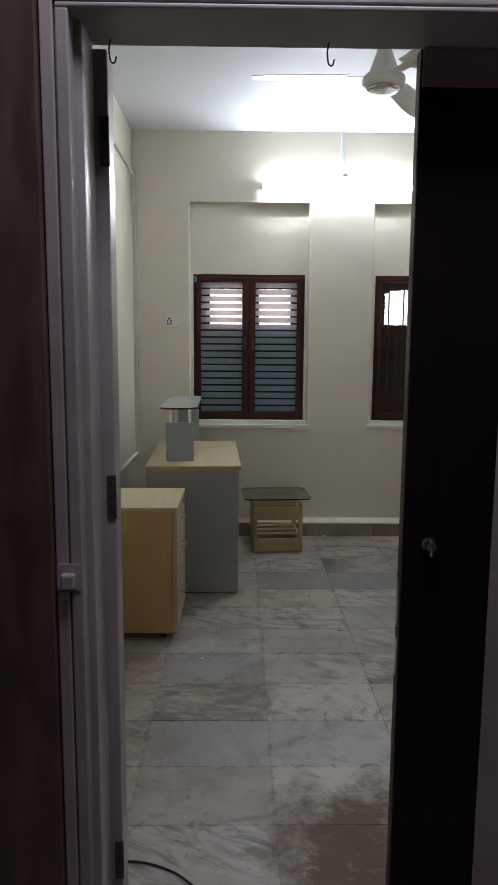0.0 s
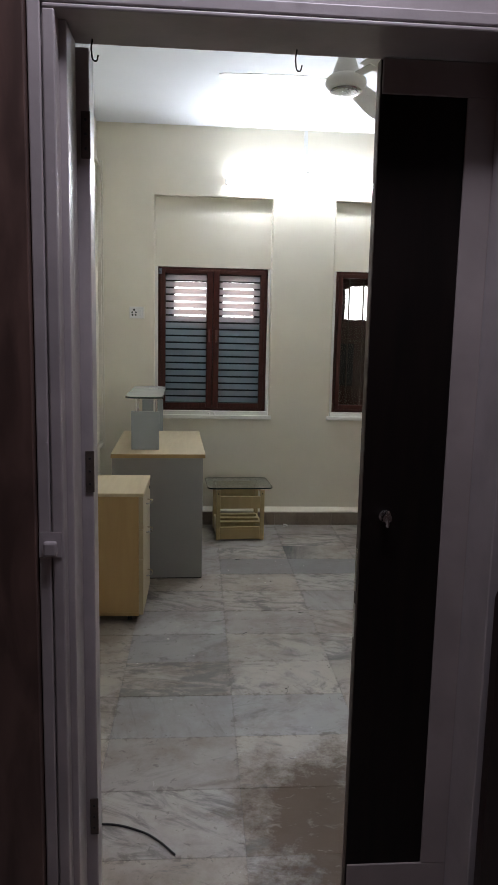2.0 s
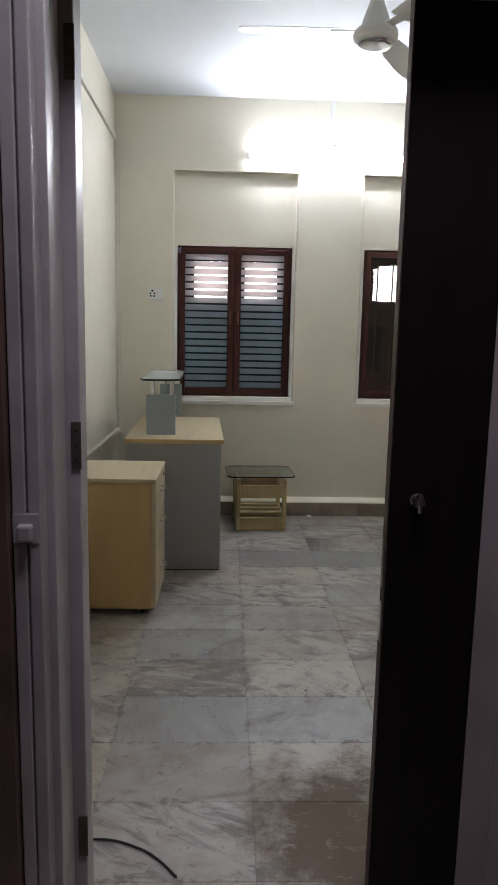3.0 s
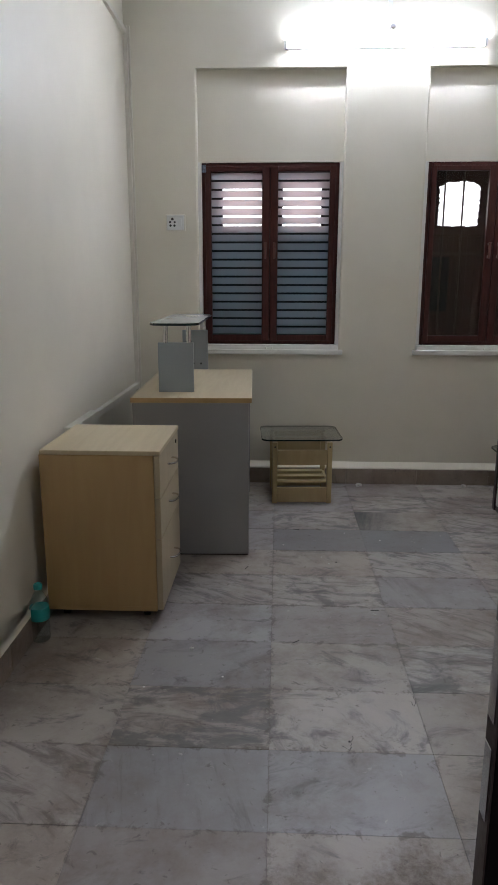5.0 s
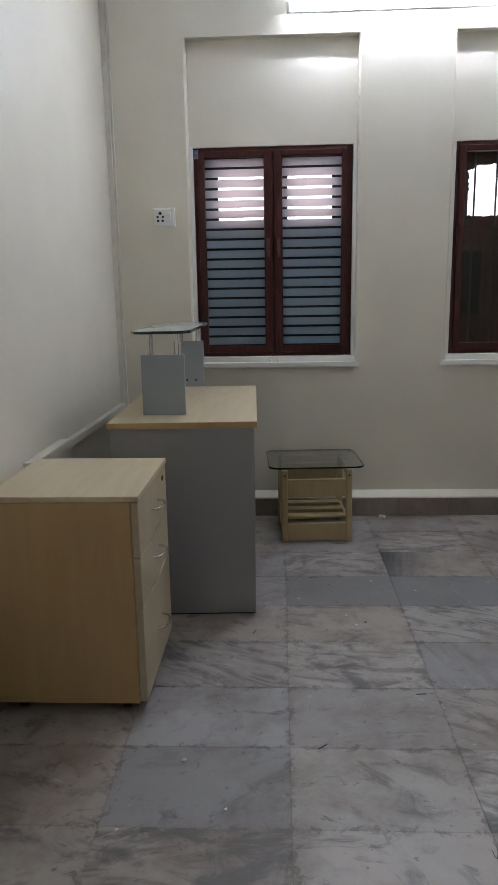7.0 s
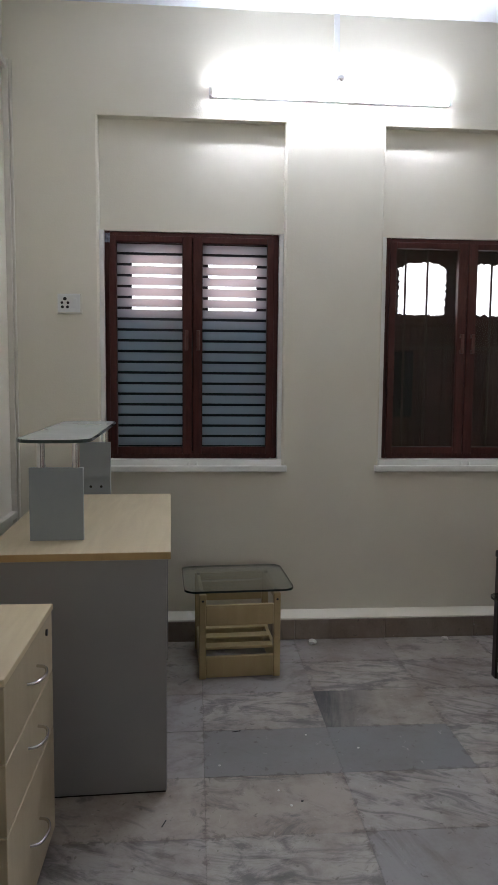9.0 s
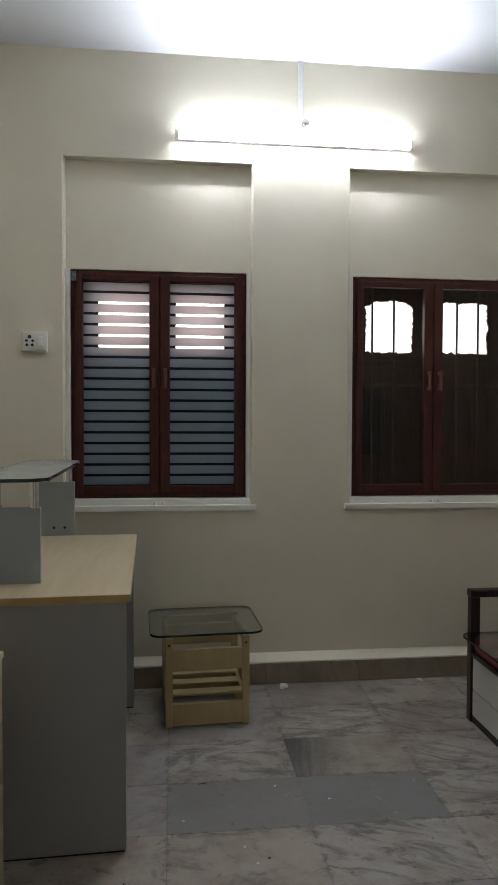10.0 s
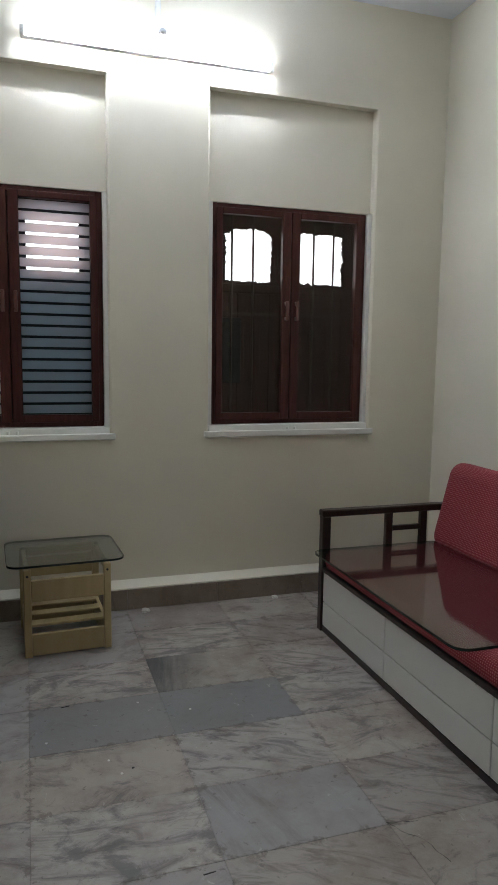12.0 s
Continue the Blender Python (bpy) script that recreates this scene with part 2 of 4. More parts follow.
DRAWERBEECH = wood("dulled_beech_drawer_front", (0.50, 0.42, 0.285), (0.46, 0.38, 0.25), 0.42, (9, 9, 1), 2.2)
OLIVEBEECH = wood("yellowed_beech", (0.50, 0.385, 0.20), (0.45, 0.34, 0.17), 0.42, (9, 9, 1), 2.2)
GREY = mat("grey_laminate", (0.33, 0.33, 0.33), 0.45, var=0.05, scale=3, bump=0.03)
BLUEGREY = mat("pale_blue_grey_laminate", (0.36, 0.40, 0.43), 0.42, var=0.05, scale=4, bump=0.02)
CHROME = mat("satin_chrome", (0.72, 0.72, 0.72), 0.22, 1.0, var=0.1, scale=30, bump=0.0)
STEEL = mat("dull_steel_hinge", (0.12, 0.095, 0.08), 0.5, 0.5, var=0.3, scale=40, bump=0.1)
BLACK = mat("black_plastic", (0.015, 0.015, 0.016), 0.5, var=0.2, bump=0.0)
HANDLEWOOD = mat("brown_enamelled_metal", (0.13, 0.05, 0.04), 0.3, var=0.15, scale=30, bump=0.0)
BARPAINT = mat("brown_painted_iron", (0.13, 0.085, 0.075), 0.4, 0.1, var=0.2, scale=25, bump=0.05)
TRUNKING = mat("cream_painted_plastic", (0.80, 0.765, 0.67), 0.42, var=0.06, scale=14, bump=0.03)
IRON = mat("dark_painted_iron", (0.03, 0.025, 0.024), 0.45, 0.2, var=0.3, scale=25, bump=0.05)
DARKWOOD = wood("near_black_wood", (0.030, 0.016, 0.0135), (0.018, 0.010, 0.0085), 0.33, (12, 12, 3), 6)
DRAWERWHITE = mat("white_laminate", (0.74, 0.74, 0.71), 0.4, var=0.04, scale=5, bump=0.02)
SHUTTER = wood("dark_shutter_board", (0.105, 0.047, 0.038), (0.07, 0.033, 0.027), 0.6, (10, 10, 1), 4)
LOUVRE = frosted("frosted_blue_glass", (0.30, 0.455, 0.59))
PANE = glass_mat("clear_window_glass", (0.82, 0.82, 0.81), 0.6, 0.0)
SMOKE = mat("frosted_grey_glass", (0.40, 0.42, 0.40), 0.2, var=0.06, scale=9, fine=5, bump=0.0)
GLASSTOP = glass_mat("clear_green_glass", (0.88, 0.92, 0.90), 6.0, 0.10)
GLASSEDGE = mat("dark_green_glass_edge", (0.02, 0.035, 0.03), 0.15, var=0.1, bump=0)
RED = fabric("dotted_red_cloth", (0.245, 0.016, 0.028), (0.36, 0.10, 0.11))
MARBLE = [
    marble("white_grey_marble", (0.46, 0.42, 0.375), (0.31, 0.285, 0.265), (0.20, 0.185, 0.175), 0.8),
    marble("grey_marble", (0.232, 0.235, 0.238), (0.205, 0.207, 0.21), (0.22, 0.22, 0.222), 0.5, smudge=0.74, soil=0.3),
    marble("diagonal_veined_marble", (0.44, 0.41, 0.385), (0.23, 0.22, 0.215), (0.12, 0.115, 0.112), 1.3, turn=28, stretch=(2.0, 6.5), scale=2.6, warp=1.0, smudge=0.68),
    marble("wedge_marble", (0.44, 0.405, 0.36), (0.33, 0.305, 0.275), (0.24, 0.22, 0.20), 0.6, True, smudge=0.70),
    marble("banded_blue_grey_marble", (0.335, 0.33, 0.335), (0.255, 0.25, 0.252), (0.19, 0.185, 0.185), 1.0, turn=-14, stretch=(6.5, 0.9), scale=2.0, warp=0.4, smudge=0.70, soil=0.7),
    marble("dark_smudged_marble", (0.49, 0.46, 0.425), (0.27, 0.26, 0.25), (0.10, 0.096, 0.094), 1.2, turn=6, stretch=(1.5, 5.0), scale=2.4, warp=1.3, smudge=0.53),
    marble("blue_white_marble", (0.385, 0.375, 0.375), (0.29, 0.285, 0.285), (0.20, 0.195, 0.195), 0.9, turn=-20, stretch=(2.0, 4.5), scale=2.0, smudge=0.64),
]
SKIRT = marble("skirting_marble", (0.34, 0.285, 0.235), (0.25, 0.21, 0.175), (0.13, 0.11, 0.095), 1.1, smudge=0.64, half=(9, 9))
GROUT = mat("dirty_grout", (0.19, 0.165, 0.145), 0.9, var=0.3, scale=12, bump=0.2)
TUBE = glow("tube_light", (0.905, 0.955, 1.03), TUBE_POWER)
DAY = glow("bright_sky", (0.97, 0.99, 1.0), 2.7)
CLEARPLASTIC = glass_mat("clear_plastic", (0.84, 0.91, 0.92), 3.0, 0.08)
TEAL = mat("teal_plastic", (0.02, 0.36, 0.36), 0.35, var=0.05, bump=0)
PAPER = mat("crumpled_white_paper", (0.75, 0.74, 0.70), 0.8, var=0.1, scale=60, bump=0.2)
FANPAINT = mat("white_fan_enamel", (0.84, 0.84, 0.83), 0.3, var=0.06, scale=12, bump=0.0)


# ---------------------------------------------------------------- building helpers
def box(bm, x0, y0, z0, x1, y1, z1, bevel=0.0, seg=1):
    made = bmesh.ops.create_cube(bm, size=1.0)["verts"]
    bmesh.ops.scale(bm, vec=(x1 - x0, y1 - y0, z1 - z0), verts=made)
    bmesh.ops.translate(bm, vec=((x0 + x1) / 2, (y0 + y1) / 2, (z0 + z1) / 2), verts=made)
    if bevel:
        edges = list({e for v in made for e in v.link_edges})
        bmesh.ops.bevel(bm, geom=edges, offset=bevel, segments=seg, affect='EDGES', profile=0.5)
    return bm


def boxes(*rows, bevel=0.0, seg=1):
    bm = bmesh.new()
    for r in rows:
        box(bm, *r, bevel=bevel, seg=seg)
    return bm


def rod(bm, a, b, r, seg=16, r2=None):
    a, b = Vector(a), Vector(b)
    made = bmesh.ops.create_cone(bm, cap_ends=True, segments=seg, radius1=r, radius2=r if r2 is None else r2, depth=(b - a).length)["verts"]
    m = Matrix.Translation((a + b) / 2) @ (b - a).to_track_quat('Z', 'Y').to_matrix().to_4x4()
    bmesh.ops.transform(bm, matrix=m, verts=made)
    return bm


def lathe(profile, seg=32):
    """Turns rows of (radius, height) round the z axis."""
    bm = bmesh.new()
    rings = [[bm.verts.new((r * math.cos(2 * math.pi * k / seg), r * math.sin(2 * math.pi * k / seg), z)) for k in range(seg)] for r, z in profile]
    for a, b in zip(rings, rings[1:]):
        for k in range(seg):
            bm.faces.new((a[k], a[(k + 1) % seg], b[(k + 1) % seg], b[k]))
    bm.faces.new(rings[0][::-1])
    bm.faces.new(rings[-1])
    bmesh.ops.recalc_face_normals(bm, faces=bm.faces)
    return bm


def slab(outline, z0, z1):
    """A plate with the given outline in x and y."""
    bm = bmesh.new()
    low = [bm.verts.new((x, y, z0)) for x, y in outline]
    top = [bm.verts.new((x, y, z1)) for x, y in outline]
    bm.faces.new(low[::-1]), bm.faces.new(top)
    for k in range(len(low)):
        j = (k + 1) % len(low)
        bm.faces.new((low[k], low[j], top[j], top[k]))
    return bm


def rounded(x0, y0, x1, y1, r, seg=6):
    pts = []
    for cx, cy, a0 in ((x1 - r, y1 - r, 0), (x0 + r, y1 - r, 90), (x0 + r, y0 + r, 180), (x1 - r, y0 + r, 270)):
        for k in range(seg + 1):
            a = radians(a0 + 90 * k / seg)
            pts.append((cx + r * math.cos(a), cy + r * math.sin(a)))
    return pts


def mesh_of(name, bm, material, smooth=False):
    me = bpy.data.meshes.new(name)
    for m in (material if isinstance(material, (list, tuple)) else [material]):
        me.materials.append(m)
    bm.to_mesh(me)
    bm.free()
    if smooth:
        for p in me.polygons:
            p.use_smooth = True
        me.set_sharp_from_angle(angle=radians(40))
    return me


def part(name, bm, material, parent, label="", smooth=False):
    ob = new(name, mesh_of(name, bm, material, smooth))
    ob.parent = parent
    if label:
        tagged(ob, label)
    return ob


def thing(name, x, y, z, label, category, group="", kind="", turn=0):
    ob = new(name)
    ob.empty_display_size = 0.05
    ob.matrix_world = pose(x, y, z, 0, 0, turn)
    return tagged(ob, label, category, group, kind)


def single(name, bm, material, label, category, kind="", at=(0, 0, 0), smooth=False, group=""):
    ob = new(name, mesh_of(name, bm, material, smooth))
    ob.matrix_world = pose(*at)
    return tagged(ob, label, category, group, kind)


def curve_tube(name, pts, r, material, parent=None):
    cu = bpy.data.curves.new(name, 'CURVE')
    cu.dimensions, cu.bevel_depth, cu.bevel_resolution = '3D', r, 3
    sp = cu.splines.new('BEZIER')
    sp.bezier_points.add(len(pts) - 1)
    for p, q in zip(sp.bezier_points, pts):
        p.co, p.handle_left_type, p.handle_right_type = q, 'AUTO', 'AUTO'
    cu.materials.append(material)
    cu.use_fill_caps = True
    tmp = bpy.data.objects.new(name + "_tmp", cu)
    me = bpy.data.meshes.new_from_object(tmp)
    bpy.data.objects.remove(tmp)
    for p in me.polygons:
        p.use_smooth = True
    ob = new(name, me)
    if parent:
        ob.parent = parent
    return ob


# ---------------------------------------------------------------- structure
LX, RX, FY, BY, CZ = -0.70, 2.386, 1.80, 5.47, 3.0      # room: side walls, door wall, window wall, ceiling
CX0, CX1, CY0 = -1.25, 1.35, -1.55                     # corridor
W1, W2 = (-0.278, 0.604), (1.090, 1.974)               # recesses of the two windows
NZ, WZ, SZ = 2.505, 1.992, 0.872                       # recess top, window head, sill

single("ceiling", boxes((LX - 0.2, FY - 0.19, CZ, RX + 0.2, BY + 0.35, CZ + 0.15)), CEIL, "white painted plaster ceiling of the room", "ceiling", "structure")
# corridor ceiling is out of view; its opening is added for the lamp
single("ceiling_corridor", boxes((CX0 - 0.15, CY0 - 0.15, CZ - 0.002, -0.25, 1.605, CZ + 0.148), (0.75, CY0 - 0.15, CZ - 0.002, CX1 + 0.15, 1.605, CZ + 0.148),
                                 (-0.25, CY0 - 0.15, CZ - 0.002, 0.75, 0.90, CZ + 0.148), (-0.25, 1.30, CZ - 0.002, 0.75, 1.605, CZ + 0.148)), CEIL, "white painted corridor ceiling, unseen, with an opening added for the area lamp", "ceiling", "structure")
single("wall_left", boxes((LX - 0.2, FY - 0.16, -0.1, LX, BY + 0.3, CZ)), CREAM, "plain cream painted plaster side wall", "wall", "structure")
single("wall_right", boxes((RX, FY - 0.16, -0.1, RX + 0.2, BY + 0.3, CZ)), CREAM, "plain cream painted plaster wall behind the sofa bed", "wall", "structure")

# window wall, with a shallow recess over and round each window
bm = bmesh.new()
T = BY + 0.30
REC = BY + 0.046
def prism(bm, outline, z0, z1):
    """Adds an upright block with the given outline in x and y."""
    low, top = [[bm.verts.new((x, y, z)) for x, y in outline] for z in (z0, z1)]
    bm.faces.new(low[::-1]), bm.faces.new(top)
    for k in range(len(low)):
        q = (k + 1) % len(low)
        bm.faces.new((low[k], low[q], top[q], top[k]))


E = 0.010                                              # worn, rounded arrises of the recesses
for x0, x1, a, b in ((LX, W1[0], 0, 1), (W1[1], W2[0], 1, 1), (W2[1], RX, 1, 0)):
    prism(bm, [(x0 + a * E, BY), (x1 - b * E, BY), (x1 - b * E * 0.3, BY + E * 0.5), (x1, BY + E * 1.4), (x1, T), (x0, T), (x0, BY + E * 1.4), (x0 + a * E * 0.3, BY + E * 0.5)], SZ - 0.03, NZ)
box(bm, LX, BY, NZ, RX, T, CZ)
box(bm, LX, BY, -0.1, RX, T, SZ - 0.03)
for x0, x1 in (W1, W2):
    box(bm, x0, REC, WZ, x1, T, NZ)
single("wall_windows", bm, CREAM, "cream plaster wall with two recessed windows", "wall", "structure")

# door wall
single("wall_door", boxes((LX, 1.61, -0.1, -0.262, FY, CZ), (0.762, 1.61, -0.1, RX, FY, CZ), (-0.262, 1.615, 2.087, 0.762, FY, CZ)),
       CREAM, "cream plaster wall round the doorway", "wall", "structure")
# corridor walls, unseen; dark laminate assumed to cut bounce on the lower frame
single("wall_corridor_left", boxes((CX0 - 0.15, CY0, -0.1, CX0, 1.605, CZ - 0.002)), LAMINATE, "unseen corridor wall in assumed dark laminate", "wall", "structure")
single("wall_corridor_right", boxes((CX1, CY0, -0.1, CX1 + 0.15, 1.605, CZ - 0.002)), LAMINATE, "unseen corridor wall in assumed dark laminate", "wall", "structure")
single("wall_corridor_back", boxes((CX0 - 0.15, CY0 - 0.15, -0.1, CX1 + 0.15, CY0, CZ - 0.002)),
       LAMINATE, "unseen corridor end wall in assumed dark laminate", "wall", "structure")
single("wall_laminate_left", boxes((CX0, 1.556, 0, -0.2745, 1.604, CZ - 0.002), bevel=0.002), LAMINATE, "dark brown wood laminate panelling beside the door frame", "wall panel", "structure")
single("wall_laminate_right", boxes((0.775, 1.556, 0, CX1, 1.604, CZ - 0.002), bevel=0.002), LAMINATE, "dark brown wood laminate panelling beside the door frame", "wall panel", "structure")

# painted panelling above the doorway
over = thing("trim_over_door", 0.25, 1.6, 2.09, "grey painted wooden panelling with raised mouldings above the door", "panelling", kind="structure")
part("panel", boxes((-0.523, -0.012, 0.0, 0.524, 0.004, 0.905)), FRAMEPAINT, over)
for x0, x1 in ((-0.366, -0.024), (0.01, 0.159), (0.192, 0.50)):
    bm = bmesh.new()
    for a, b, c, d in ((x0, 0.075, x1, 0.093), (x0, 0.60, x1, 0.618), (x0, 0.093, x0 + 0.018, 0.60), (x1 - 0.018, 0.093, x1, 0.60)):
        box(bm, a, -0.018, b, c, -0.0122, d, bevel=0.0025, seg=2)
    part("moulding", bm, FRAMEPAINT, over)

# door frame and leaf
fr = thing("door_frame", 0.25, 1.6, 0, "grey painted wooden door frame with chipped, grooved edges", "door frame", kind="structure")
part("jamb", boxes((-0.522, -0.025, 0, -0.497, 0.13, 2.086), (-0.4935, -0.025, 0, -0.470, 0.02, 2.05), (-0.4935, 0.0203, 0, -0.4555, 0.122, 2.05), (-0.497, -0.016, 0, -0.4935, 0.12, 2.06), bevel=0.003, seg=2), FRAMEPAINT, fr)
part("jamb", boxes((-0.4662, 0.134, 0, -0.43, 0.20, 2.045), (-0.512, 0.131, 0, -0.4662, 0.20, 2.045), bevel=0.003, seg=2), FRAMEPAINT, fr, "inner rebate with bare hinge leaves")
part("jamb", boxes((0.497, -0.025, 0, 0.522, 0.13, 2.086), (0.466, -0.025, 0, 0.4935, 0.20, 2.05), (0.4935, -0.016, 0, 0.497, 0.12, 2.06), bevel=0.003, seg=2), FRAMEPAINT, fr)
part("head", boxes((-0.4968, -0.025, 2.062, 0.4968, 0.013, 2.0862), (-0.4933, -0.025, 2.0505, 0.4933, 0.135, 2.060), (-0.4933, -0.014, 2.060, 0.4933, 0.012, 2.0622), bevel=0.003, seg=2), FRAMEPAINT, fr)
for z0 in (1.817, 1.074, 0.194):
    hinge = part("hinge", boxes((-0.448, 0.130, z0, -0.428, 0.1335, z0 + 0.098), bevel=0.001), STEEL, fr, "bare dull steel hinge leaf")
    bm = bmesh.new()
    for k in (0.02, 0.05, 0.08):
        rod(bm, (-0.438, 0.1285, z0 + k), (-0.438, 0.1302, z0 + k), 0.003, 10)
    part("screw", bm, BLACK, hinge)
lock = part("strike_plate", boxes((-0.521, -0.0275, 0.966, -0.474, -0.0252, 1.023), bevel=0.002), FRAMEPAINT, fr, "painted-over latch plate")
part("latch", boxes((-0.510, -0.046, 0.973, -0.482, -0.0276, 1.005), bevel=0.005, seg=2), FRAMEPAINT, lock)
for name, x, y, z in (("hook", 0.014, 0.10, 2.045), ("hook", -0.417, 0.10, 2.045)):
    curve_tube(name, [(x, y, z + 0.003), (x - 0.002, y, z - 0.022), (x + 0.006, y, z - 0.04), (x + 0.012, y, z - 0.028)], 0.0017, IRON, fr)
curve_tube("hook", [(0.003, -0.013, 2.135), (0.003, -0.033, 2.125), (0.003, -0.035, 2.105), (0.001, -0.03, 2.09)], 0.0018, IRON, fr)

door = thing("door_1", 0.705, 1.72, 0.006, "narrow closed door leaf with dark polished panel and grey border", "door", kind="structure")
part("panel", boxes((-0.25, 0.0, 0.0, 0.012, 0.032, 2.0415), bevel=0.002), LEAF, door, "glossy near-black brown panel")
part("rail", boxes((-0.2485, -0.007, 1.968, 0.0115, -0.0005, 2.041), bevel=0.0015), DOORPAINT, door)
part("rail", boxes((-0.2485, -0.007, 0.001, 0.0115, -0.0005, 0.09), bevel=0.0015), DOORPAINT, door)
part("stile", boxes((-0.055, -0.0072, 0.0905, 0.0115, -0.0005, 1.9675), bevel=0.0015), DOORPAINT, door)
part("edge_strip", boxes((-0.2525, 0.001, 0.0, -0.2505, 0.031, 2.041)), STEEL, door, "bare wood edge")
part("latch_plate", boxes((-0.2545, 0.006, 0.82, -0.2528, 0.026, 0.93), (-0.2545, 0.006, 0.70, -0.2528, 0.026, 0.79), bevel=0.0005), CHROME, door)
bm = bmesh.new()
rod(bm, (-0.195, 0.0, 1.017), (-0.195, -0.006, 1.017), 0.015, 20)
rod(bm, (-0.195, -0.006, 1.017), (-0.195, -0.03, 1.017), 0.011, 16)
box(bm, -0.200, -0.034, 0.995, -0.190, -0.024, 1.037, bevel=0.004, seg=2)
part("door_handle", bm, CHROME, door, "small dark metal knob", smooth=True)


# dark board with a rounded corner beside the doorway
bm = bmesh.new()
outline = [(0.722, 0.0), (1.20, 0.0), (1.20, 0.915)] + [(0.762 - 0.04 * math.sin(radians(a)), 0.875 + 0.04 * math.cos(radians(a))) for a in range(0, 91, 15)]
prism(bm, outline, 1.522, 1.5535)
bmesh.ops.transform(bm, matrix=Matrix(((1, 0, 0, 0), (0, 0, 1, 0), (0, 1, 0, 0), (0, 0, 0, 1))), verts=bm.verts)
bmesh.ops.recalc_face_normals(bm, faces=bm.faces)
single("dark_board", bm, DARKWOOD, "near-black wooden board with a rounded corner against the panelling", "board")


# windows
def casement(name, x0, x1, label):
    w = thing(name, (x0 + x1) / 2, BY, SZ, label, "window", kind="structure")
    h = (x1 - x0) / 2 - 0.022
    top, low, f, d = WZ - SZ - 0.002, 0.026, 0.03, 0.048
    part("frame", boxes((-h, d, low, -h + f, d + 0.07, top), (h - f, d, low, h, d + 0.07, top), (-h + f, d, top - f, h - f, d + 0.07, top),
                        (-h + f, d, low, h - f, d + 0.07, low + f), bevel=0.003), MAHOGANY, w)
    part("sill", boxes((-h - 0.045, -0.026, -0.034, h + 0.045, -0.0005, -0.004), (-h - 0.02, 0.0, -0.0295, h + 0.02, 0.12, 0.024), bevel=0.004, seg=2), WHITE, w, "white painted sill")
    part("reveal", boxes((-h - 0.0215, 0.022, -0.002, -h - 0.001, 0.12, top), (h + 0.001, 0.022, -0.002, h + 0.0215, 0.12, top), bevel=0.002), WHITE, w, "white painted rough plaster reveal")
    leaves = []
    for s in (-1, 1):
        a, b = (-h + 0.022, -0.002) if s < 0 else (0.002, h - 0.022)
        y0, y1, z0, z1 = d - 0.014, d + 0.024, low + 0.022, top - 0.02
        so, si = 0.034, 0.046
        lo, ro = (so, si) if s < 0 else (si, so)
        leaf = part("sash", boxes((a, y0, z0, a + lo, y1, z1), (b - ro, y0, z0, b, y1, z1), (a + lo, y0, z0, b - ro, y1, z0 + 0.036), (a + lo, y0, z1 - 0.03, b - ro, y1, z1), bevel=0.004, seg=2), MAHOGANY, w)
        bm = bmesh.new()
        hx = -0.028 if s < 0 else 0.028
        box(bm, hx - 0.008, y0 - 0.032, 0.555, hx + 0.008, y0 - 0.021, 0.652, bevel=0.004, seg=2)
        box(bm, hx - 0.007, y0 - 0.024, 0.557, hx + 0.007, y0 - 0.0004, 0.574, bevel=0.002)
        box(bm, hx - 0.007, y0 - 0.024, 0.633, hx + 0.007, y0 - 0.0004, 0.650, bevel=0.002)
        part("handle", bm, HANDLEWOOD, leaf, "brown painted bow handle")
        bm = bmesh.new()
        rod(bm, (s * 0.02, -0.008, -0.001), (s * 0.02, -0.008, 0.012), 0.007, 12)
        rod(bm, (s * 0.02, -0.008, 0.01), (s * 0.028, 0.03, 0.014), 0.003, 8)
        part("catch", bm, WHITE, w, "white painted bottom catch")
        leaves.append((leaf, a + lo, b - ro, z0 + 0.036, z1 - 0.03, y0, y1))
    return w, leaves


def holed_board(x0, x1, z0, z1, hx0, hx1, hz0, hz1, y0, y1, ragged, seed, arch=0.0):
    """A board with one opening, whose rim can be ragged."""
    rnd = random.Random(seed)
    bm = bmesh.new()
    n = 26
    inner, outer = [], []
    sides = [((0, 0), (1, 0)), ((1, 0), (1, 1)), ((1, 1), (0, 1)), ((0, 1), (0, 0))]
    for (ua, va), (ub, vb) in sides:
        for k in range(n):
            u, v = ua + (ub - ua) * k / n, va + (vb - va) * k / n
            j = [ragged * rnd.uniform(-1, 1) * (0.3 if rnd.random() < 0.6 else 1) for _ in range(2)]
            inner.append((hx0 + u * (hx1 - hx0) + j[0], hz0 + v * (hz1 - hz0 - arch * (2 * u - 1) ** 4) + j[1]))
            outer.append((x0 + u * (x1 - x0), z0 + v * (z1 - z0)))
    rings = []
    for pts, y in ((inner, y0), (outer, y0), (outer, y1), (inner, y1)):
        rings.append([bm.verts.new((x, y, z)) for x, z in pts])
    m = len(inner)
    for a, b in zip(rings, rings[1:] + rings[:1]):
        for k in range(m):
            bm.faces.new((a[k], a[(k + 1) % m], b[(k + 1) % m], b[k]))
    bmesh.ops.recalc_face_normals(bm, faces=bm.faces)
    return bm


